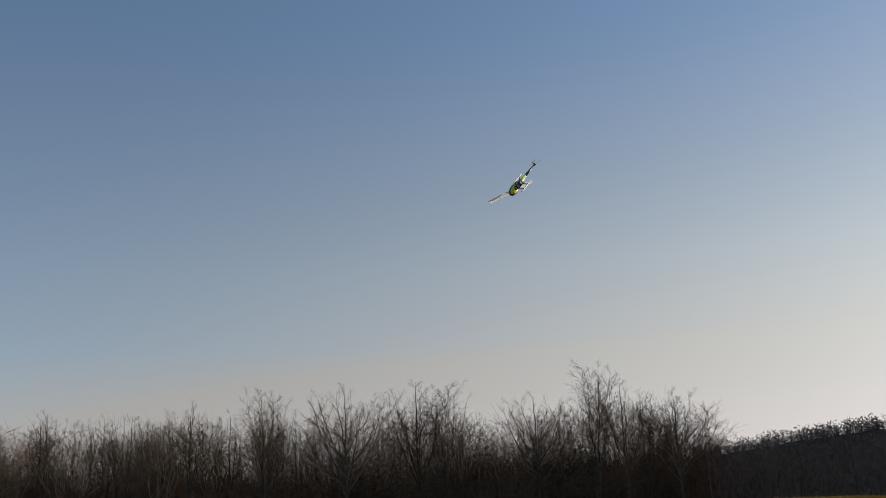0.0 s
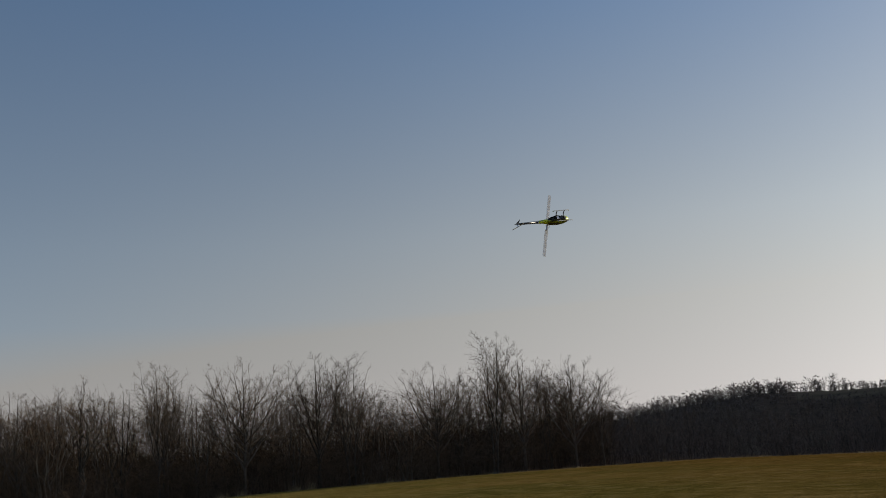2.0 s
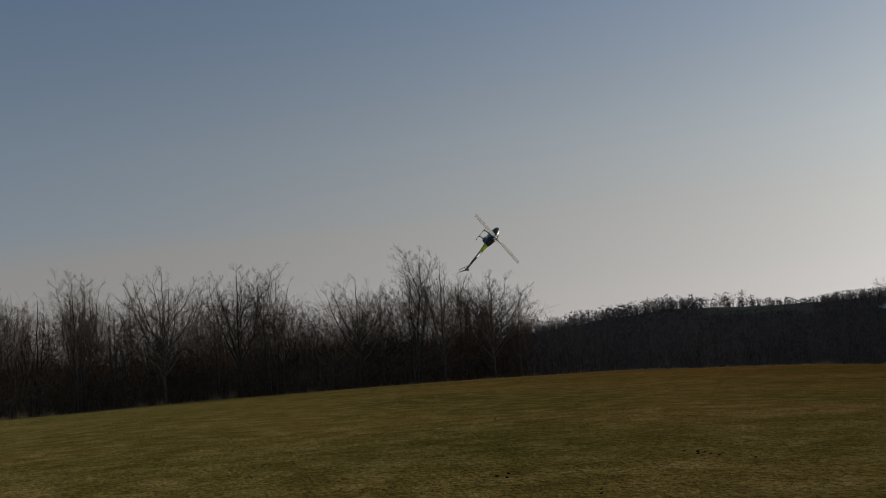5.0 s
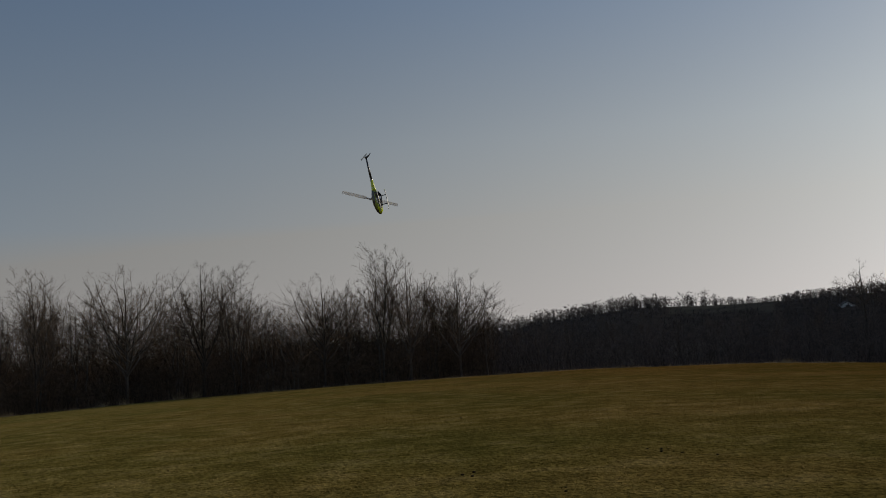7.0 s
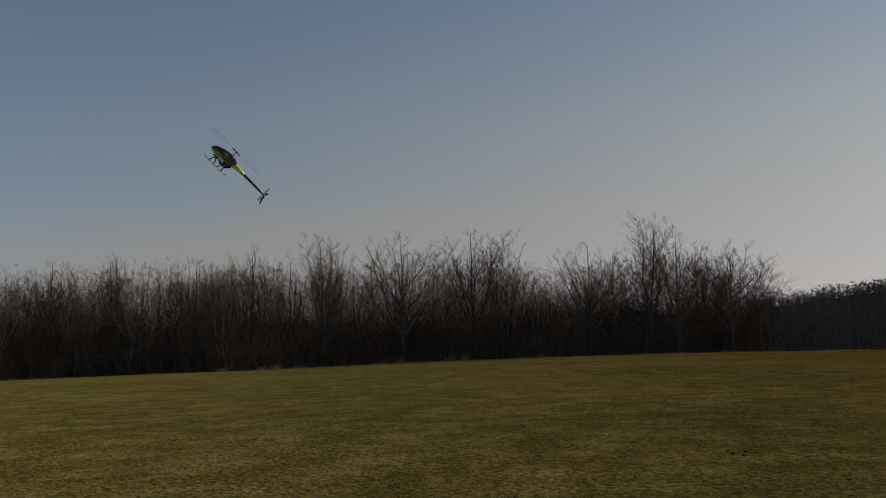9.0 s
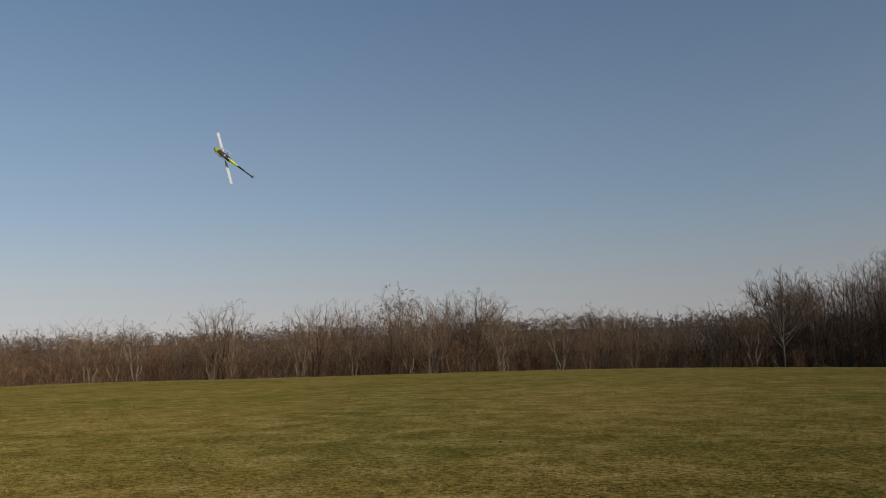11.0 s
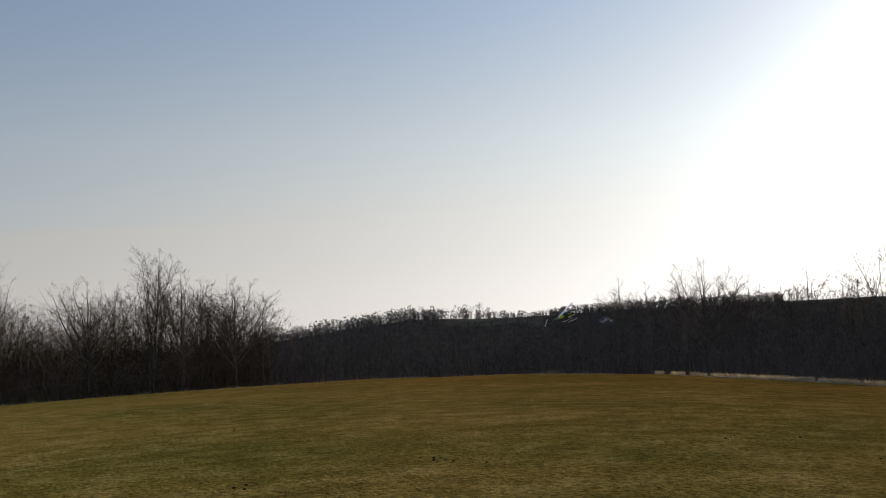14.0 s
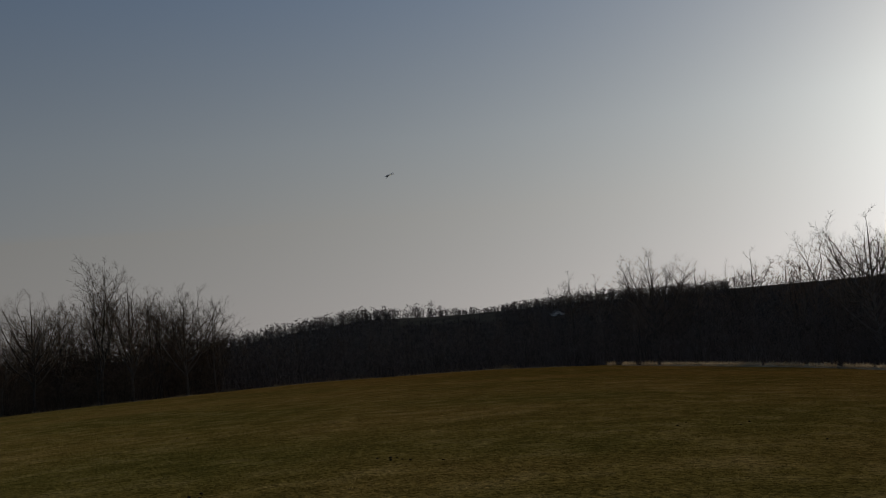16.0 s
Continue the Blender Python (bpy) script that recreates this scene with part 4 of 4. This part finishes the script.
# seconds, place of the mast's foot, turn in degrees
FLIGHT = [
    (0.00, 2.70, 17.53, 6.85, 114.0, 40.7, -131.6),
    (0.05, 2.74, 17.59, 6.70, 173.6, 75.6, -103.6),
    (0.10, 2.78, 17.64, 6.56, -67.0, 55.3, -14.4),
    (0.20, 3.08, 17.74, 6.11, -5.8, 1.0, -6.4),
    (0.30, 3.26, 17.89, 5.51, -12.6, -35.8, -45.3),
    (0.35, 3.33, 17.93, 5.33, -33.2, -23.4, -90.1),
    (0.40, 3.41, 17.97, 5.15, -56.8, -27.3, -135.0),
    (0.50, 3.73, 18.01, 4.78, -7.4, -2.5, 173.7),
    (0.60, 4.10, 17.97, 4.76, -3.1, 24.2, -140.1),
    (0.70, 4.42, 17.90, 4.91, 1.9, 12.5, -70.4),
    (0.75, 4.57, 17.86, 4.99, 16.4, 1.8, -28.9),
    (0.80, 4.72, 17.83, 5.06, 20.6, -15.6, 10.2),
    (0.90, 4.89, 17.82, 5.06, 44.9, 11.7, 41.2),
    (0.95, 5.00, 17.79, 5.17, 41.8, 48.5, -6.8),
    (1.00, 5.11, 17.75, 5.27, -20.3, 57.9, -104.8),
    (1.10, 5.41, 17.72, 5.18, -74.8, 26.0, -156.4),
    (1.20, 5.73, 17.67, 5.09, -90.7, -33.3, -175.0),
    (1.30, 6.11, 17.63, 4.80, 168.3, -40.4, -89.1),
    (1.35, 6.11, 17.67, 4.68, 156.9, -37.4, -38.0),
    (1.40, 6.12, 17.71, 4.55, 152.7, -28.7, 8.3),
    (1.50, 6.23, 17.72, 4.48, -153.9, 5.3, -42.1),
    (1.60, 6.20, 17.74, 4.61, -163.8, 9.2, -108.1),
    (1.65, 6.13, 17.76, 4.74, 174.1, 15.4, -161.0),
    (1.70, 6.07, 17.78, 4.87, 155.8, 2.1, 147.9),
    (1.80, 5.86, 17.85, 5.07, 168.3, 39.0, -151.2),
    (1.85, 5.78, 17.85, 5.25, 36.6, 78.9, 94.9),
    (1.90, 5.70, 17.86, 5.42, -15.1, 24.7, 62.3),
    (1.95, 5.60, 17.89, 5.50, -64.1, 15.8, 35.8),
    (2.00, 5.49, 17.93, 5.57, -104.6, -7.9, 24.3),
    (2.10, 5.06, 18.09, 5.58, -157.6, -56.3, 44.4),
    (2.15, 4.89, 18.16, 5.54, 112.8, -70.2, 109.6),
    (2.20, 4.71, 18.23, 5.50, 52.4, -45.1, 144.7),
    (2.25, 4.68, 18.26, 5.49, 17.4, -20.7, -179.9),
    (2.30, 4.64, 18.29, 5.48, 1.6, 13.7, -163.2),
    (2.40, 4.69, 18.27, 5.70, -18.9, 28.8, -110.4),
    (2.50, 4.83, 18.22, 5.89, 9.1, 16.9, -53.0),
    (2.60, 5.02, 18.15, 6.10, 24.5, 2.5, 24.5),
    (2.65, 5.07, 18.14, 6.16, 28.3, 26.4, -26.3),
    (2.70, 5.12, 18.13, 6.22, 6.1, 42.5, -90.9),
    (2.80, 5.32, 18.08, 6.33, -55.6, 23.5, -147.7),
    (2.85, 5.30, 18.13, 6.25, -76.0, -2.9, -177.5),
    (2.90, 5.28, 18.17, 6.18, -82.5, -35.3, 158.7),
    (3.00, 5.07, 18.35, 5.83, 17.2, -77.8, 70.0),
    (3.05, 5.02, 18.40, 5.56, 109.5, -58.9, 9.6),
    (3.10, 4.97, 18.44, 5.29, 139.9, -32.2, 15.4),
    (3.20, 4.80, 18.49, 5.02, 170.0, 7.3, 29.8),
    (3.30, 4.79, 18.45, 5.00, 169.5, -7.4, 75.3),
    (3.35, 4.77, 18.44, 4.98, 164.2, -5.6, 140.2),
    (3.40, 4.75, 18.42, 4.96, 163.6, 0.0, -155.5),
    (3.50, 4.86, 18.33, 5.03, 159.3, 6.1, -155.1),
    (3.55, 4.87, 18.29, 5.09, 167.3, 5.5, 143.0),
    (3.60, 4.88, 18.26, 5.15, 171.6, 12.2, 80.8),
    (3.65, 4.88, 18.22, 5.20, -130.7, 9.1, 55.2),
    (3.70, 4.88, 18.19, 5.24, -73.8, 28.8, 38.2),
    (3.75, 4.90, 18.16, 5.22, -54.8, 5.3, 0.9),
    (3.80, 4.92, 18.14, 5.20, -25.9, -1.0, -41.0),
    (3.90, 5.01, 18.09, 5.08, 6.4, -44.4, -67.3),
    (4.00, 5.07, 18.07, 4.87, 9.5, -21.9, -125.6),
    (4.10, 5.23, 18.03, 4.52, 14.3, 18.0, -162.3),
    (4.20, 5.28, 17.98, 4.46, -2.4, 15.2, -128.3),
    (4.30, 5.31, 17.94, 4.37, -3.2, 14.6, -99.4),
    (4.35, 5.26, 17.92, 4.38, 13.0, 11.2, -32.6),
    (4.40, 5.22, 17.91, 4.39, 16.5, -4.6, 30.8),
    (4.50, 5.09, 17.92, 4.29, 54.0, 7.9, 28.3),
    (4.55, 5.04, 17.91, 4.26, 101.5, 32.8, 45.3),
    (4.60, 4.99, 17.90, 4.23, 162.9, 34.2, 80.8),
    (4.65, 4.93, 17.90, 4.23, -142.1, 52.7, 138.6),
    (4.70, 4.87, 17.89, 4.22, -93.6, 28.7, -170.1),
    (4.80, 5.07, 17.83, 3.95, -141.0, -17.8, -155.1),
    (4.85, 5.17, 17.79, 3.83, -124.9, -56.3, -166.1),
    (4.90, 5.27, 17.75, 3.71, -21.0, -73.9, 94.2),
    (5.00, 5.53, 17.66, 3.38, 93.1, -39.0, 29.4),
    (5.10, 5.80, 17.52, 3.42, 152.8, -14.9, 16.8),
    (5.20, 6.01, 17.40, 3.47, 173.6, 0.9, -17.2),
    (5.30, 6.13, 17.35, 3.50, -170.8, -32.6, -52.3),
    (5.40, 6.21, 17.36, 3.54, -119.5, -35.0, -99.2),
    (5.50, 6.26, 17.43, 3.59, -82.1, -7.9, -109.4),
    (5.60, 6.28, 17.54, 3.65, -52.2, 11.7, -82.7),
    (5.70, 6.27, 17.70, 3.71, -32.5, 8.5, -38.9),
    (5.80, 6.22, 17.89, 3.78, -39.0, 1.0, 6.2),
    (5.90, 6.16, 18.10, 3.85, -60.6, 14.7, 45.2),
    (6.00, 6.07, 18.34, 3.92, -85.0, 49.0, 63.2),
    (6.10, 5.96, 18.59, 4.00, 174.3, 71.6, -11.7),
    (6.20, 5.84, 18.85, 4.08, 126.5, 29.6, -42.1),
    (6.30, 5.70, 19.11, 4.16, 122.2, -18.0, -34.5),
    (6.40, 5.54, 19.36, 4.24, 134.2, -61.7, -29.5),
    (6.50, 5.38, 19.60, 4.32, -108.6, -73.2, -120.5),
    (6.60, 5.22, 19.83, 4.40, -82.4, -44.6, -112.7),
    (6.70, 5.04, 20.03, 4.47, -80.2, -19.2, -77.8),
    (6.80, 4.87, 20.20, 4.54, -83.6, 7.8, -40.4),
    (6.90, 4.70, 20.33, 4.61, -89.4, 40.8, -8.3),
    (7.00, 4.53, 20.42, 4.67, -107.8, 78.8, 6.6),
    (7.10, 4.36, 20.45, 4.73, 93.0, 59.9, -120.5),
    (7.20, 4.21, 20.43, 4.78, 83.3, 22.1, -93.8),
    (7.30, 4.07, 20.35, 4.82, 73.5, -8.3, -56.7),
    (7.40, 3.85, 20.15, 4.87, 91.9, -4.5, -38.2),
    (7.50, 3.61, 19.96, 4.94, 126.7, 1.5, -28.3),
    (7.70, 3.80, 19.49, 4.78, 172.1, -0.7, -51.3),
    (7.90, 3.26, 19.19, 4.41, -165.0, -3.3, -112.8),
    (7.95, 2.89, 19.12, 4.47, 158.1, 21.3, -167.4),
    (8.00, 2.52, 19.06, 4.53, 117.1, 3.4, 135.0),
    (8.10, 1.97, 18.89, 4.57, 91.6, 42.6, 138.4),
    (8.20, 1.50, 18.70, 4.63, 61.5, 50.2, 108.0),
    (8.30, 0.96, 18.40, 4.29, 8.2, 48.1, 45.5),
    (8.35, 0.62, 18.27, 3.96, -17.9, 51.1, -16.6),
    (8.40, 0.28, 18.13, 3.63, -34.0, 38.3, -70.1),
    (8.50, -0.36, 17.81, 3.02, 25.0, -14.0, -67.0),
    (8.60, -1.11, 17.43, 2.71, -5.9, -8.2, -102.6),
    (8.70, -1.78, 17.20, 2.59, -15.0, 2.0, -120.4),
    (8.80, -2.58, 16.88, 3.16, -17.2, -0.9, -137.3),
    (8.90, -3.26, 16.51, 3.79, 5.9, -18.4, 144.2),
    (9.00, -3.74, 16.15, 4.31, 11.8, -45.3, 166.7),
    (9.10, -5.06, 16.15, 4.87, 6.1, -68.1, -171.8),
    (9.20, -6.30, 16.10, 5.31, 4.1, -73.8, -162.9),
    (9.30, -7.46, 16.16, 4.96, 4.2, -58.3, -163.3),
    (9.50, -9.74, 16.08, 4.35, 3.6, -38.9, -174.6),
    (9.70, -13.13, 14.80, 2.38, 4.2, -11.8, -168.8),
    (9.85, -15.53, 14.31, 2.76, 21.7, -0.5, -146.8),
    (10.00, -17.74, 13.70, 3.50, 35.9, 5.9, -144.0),
    (10.20, -20.09, 12.74, 4.78, 61.6, -3.9, -131.6),
    (10.35, -21.22, 12.34, 5.26, 67.8, -9.2, -126.7),
    (10.50, -22.24, 11.95, 5.66, 73.8, -15.0, -122.4),
    (10.65, -23.15, 11.60, 5.98, 79.4, -21.1, -118.6),
    (10.80, -23.91, 11.28, 6.23, 84.9, -27.6, -115.3),
    (10.95, -24.52, 11.02, 6.41, 90.3, -34.4, -112.5),
    (11.10, -24.95, 10.82, 6.54, 95.7, -41.3, -110.3),
    (11.25, -25.18, 10.69, 6.61, 101.5, -48.4, -108.8),
    (11.40, -25.19, 10.66, 6.62, 108.0, -55.5, -108.4),
    (11.55, -24.97, 10.73, 6.60, 115.8, -62.6, -109.6),
    (11.70, -24.50, 10.91, 6.53, 126.6, -69.6, -113.9),
    (11.85, -23.75, 11.22, 6.43, 144.5, -75.9, -125.4),
    (12.00, -22.71, 11.66, 6.29, 179.1, -80.1, -153.7),
    (12.15, -21.37, 12.26, 6.14, -133.9, -79.4, 165.4),
    (12.30, -19.69, 13.01, 5.96, -104.7, -74.4, 142.5),
    (12.50, -16.16, 15.05, 5.89, 5.2, -75.8, 21.7),
    (12.60, -13.53, 15.82, 5.34, -5.2, -63.9, 25.4),
    (12.70, -10.91, 16.25, 4.59, -9.3, -55.0, 22.2),
    (12.80, -8.61, 17.61, 3.54, 16.6, -38.7, 21.8),
    (12.90, -6.24, 18.54, 2.86, 20.2, -23.7, 18.5),
    (13.00, -3.84, 19.10, 2.43, 15.7, -19.2, 23.5),
    (13.20, 0.13, 20.19, 3.70, -2.6, -35.3, 22.5),
    (13.35, 3.09, 20.84, 4.39, -3.3, -42.0, 9.5),
    (13.50, 6.17, 21.07, 4.87, -10.2, -43.3, 15.9),
    (13.70, 11.12, 22.29, 3.66, 3.4, -27.6, 13.9),
    (13.85, 15.56, 24.45, 2.70, 1.7, -21.4, -2.3),
    (14.00, 20.06, 26.20, 1.87, 7.1, -16.7, 3.7),
    (14.20, 24.47, 26.35, 3.34, -12.5, -25.7, -13.4),
    (14.35, 27.58, 26.71, 4.42, 9.0, -19.7, -11.9),
    (14.50, 30.89, 26.68, 5.48, 27.5, -6.6, -18.1),
    (14.70, 40.72, 33.00, 6.05, 73.5, 2.7, -22.7),
    (14.85, 47.49, 38.38, 6.98, 81.3, 6.4, -12.1),
    (15.00, 55.07, 42.75, 7.91, 110.7, 2.6, 6.9),
    (15.30, 54.01, 52.87, 9.58, 115.9, 3.2, 30.4),
    (15.35, 54.24, 54.01, 9.89, 128.8, 39.1, 53.4),
    (15.40, 54.46, 55.15, 10.20, 179.7, 59.9, 111.9),
    (15.45, 54.69, 56.30, 10.51, -128.1, 39.9, 171.7),
    (15.50, 54.92, 57.44, 10.82, -114.7, 4.2, -164.9),
    (15.70, 53.07, 66.71, 12.99, -97.3, -3.3, -171.1),
    (16.00, 46.99, 81.10, 17.08, -61.7, 15.2, -159.2),
]
# seconds, turn of the rotor about its mast in degrees
SPIN = [
    (0.00, 15),
    (0.10, 5),
    (0.20, -20),
    (0.30, -5),
    (0.40, -80),
    (0.50, -140),
    (0.60, -80),
    (0.70, -62),
    (0.80, -45),
    (0.90, 5),
    (1.00, 20),
    (1.10, 45),
    (1.20, 75),
    (1.30, 35),
    (1.40, 10),
    (1.50, -75),
    (1.60, -60),
    (1.70, -55),
    (1.80, -105),
    (1.90, -130),
    (2.00, -60),
    (2.10, -25),
    (2.20, -15),
    (2.30, 15),
    (2.40, -40),
    (2.50, -12),
    (2.60, 17),
    (2.70, 45),
    (2.80, 60),
    (2.90, 110),
    (3.00, 95),
    (3.10, 85),
    (3.20, 95),
    (3.30, 140),
    (3.40, 170),
    (3.50, 260),
    (3.60, 225),
    (3.70, 315),
    (3.80, 345),
    (3.90, 430),
    (4.00, 415),
    (4.10, 450),
    (4.20, 526),
    (4.30, 602),
    (4.40, 679),
    (4.50, 755),
    (4.60, 792),
    (4.70, 830),
    (4.80, 865),
    (4.90, 845),
    (5.00, 825),
    (5.10, 882),
    (5.20, 940),
    (5.30, 1004),
    (5.40, 1068),
    (5.50, 1131),
    (5.60, 1195),
    (5.70, 1259),
    (5.80, 1323),
    (5.90, 1387),
    (6.00, 1450),
    (6.10, 1514),
    (6.20, 1578),
    (6.30, 1642),
    (6.40, 1706),
    (6.50, 1770),
    (6.60, 1833),
    (6.70, 1897),
    (6.80, 1961),
    (6.90, 2025),
    (7.00, 2089),
    (7.10, 2152),
    (7.20, 2216),
    (7.30, 2280),
    (7.40, 2348),
    (7.50, 2415),
    (7.60, 2472),
    (7.70, 2530),
    (7.80, 2588),
    (7.90, 2645),
    (8.00, 2585),
    (8.10, 2590),
    (8.20, 2595),
    (8.30, 2620),
    (8.40, 2628),
    (8.50, 2635),
    (8.60, 2668),
    (8.70, 2700),
    (8.80, 2730),
    (8.90, 2760),
    (9.00, 2680),
    (9.10, 2735),
    (9.20, 2790),
    (9.30, 2845),
    (9.40, 2900),
    (9.50, 2955),
    (9.60, 3038),
    (9.70, 3120),
    (9.80, 3192),
    (9.90, 3263),
    (10.00, 3335),
    (10.10, 3418),
    (10.20, 3500),
    (10.30, 3562),
    (10.40, 3625),
    (10.50, 3687),
    (10.60, 3750),
    (10.70, 3812),
    (10.80, 3874),
    (10.90, 3937),
    (11.00, 3999),
    (11.10, 4061),
    (11.20, 4124),
    (11.30, 4186),
    (11.40, 4249),
    (11.50, 4311),
    (11.60, 4373),
    (11.70, 4436),
    (11.80, 4498),
    (11.90, 4560),
    (12.00, 4623),
    (12.10, 4685),
    (12.20, 4748),
    (12.30, 4810),
    (12.40, 4818),
    (12.50, 4825),
    (12.60, 4890),
    (12.70, 4955),
    (12.80, 5026),
    (12.90, 5098),
    (13.00, 5169),
    (13.10, 5240),
    (13.20, 5311),
    (13.30, 5382),
    (13.40, 5454),
    (13.50, 5525),
    (13.60, 5580),
    (13.70, 5635),
    (13.80, 5686),
    (13.90, 5737),
    (14.00, 5788),
    (14.10, 5839),
    (14.20, 5890),
    (14.30, 5953),
    (14.40, 6017),
    (14.50, 6080),
    (14.60, 6150),
    (14.70, 6220),
    (14.80, 6282),
    (14.90, 6343),
    (15.00, 6405),
    (15.10, 6477),
    (15.20, 6549),
    (15.30, 6621),
    (15.40, 6694),
    (15.50, 6766),
    (15.60, 6838),
    (15.70, 6910),
    (15.80, 6948),
    (15.90, 6987),
    (16.00, 7025),
]


def motions():
    walk(heli, [(t, pose(*row)) for t, *row in FLIGHT])
    walk(main_rotor, [(t, pose(0, 0, ROTOR_Z, 0, 0, a)) for t, a in SPIN])
    walk(tail_rotor, [(0.1 * k, pose(TAIL_X, 0.03, 0, 0, 80 * k, 0)) for k in range(161)])


motions()
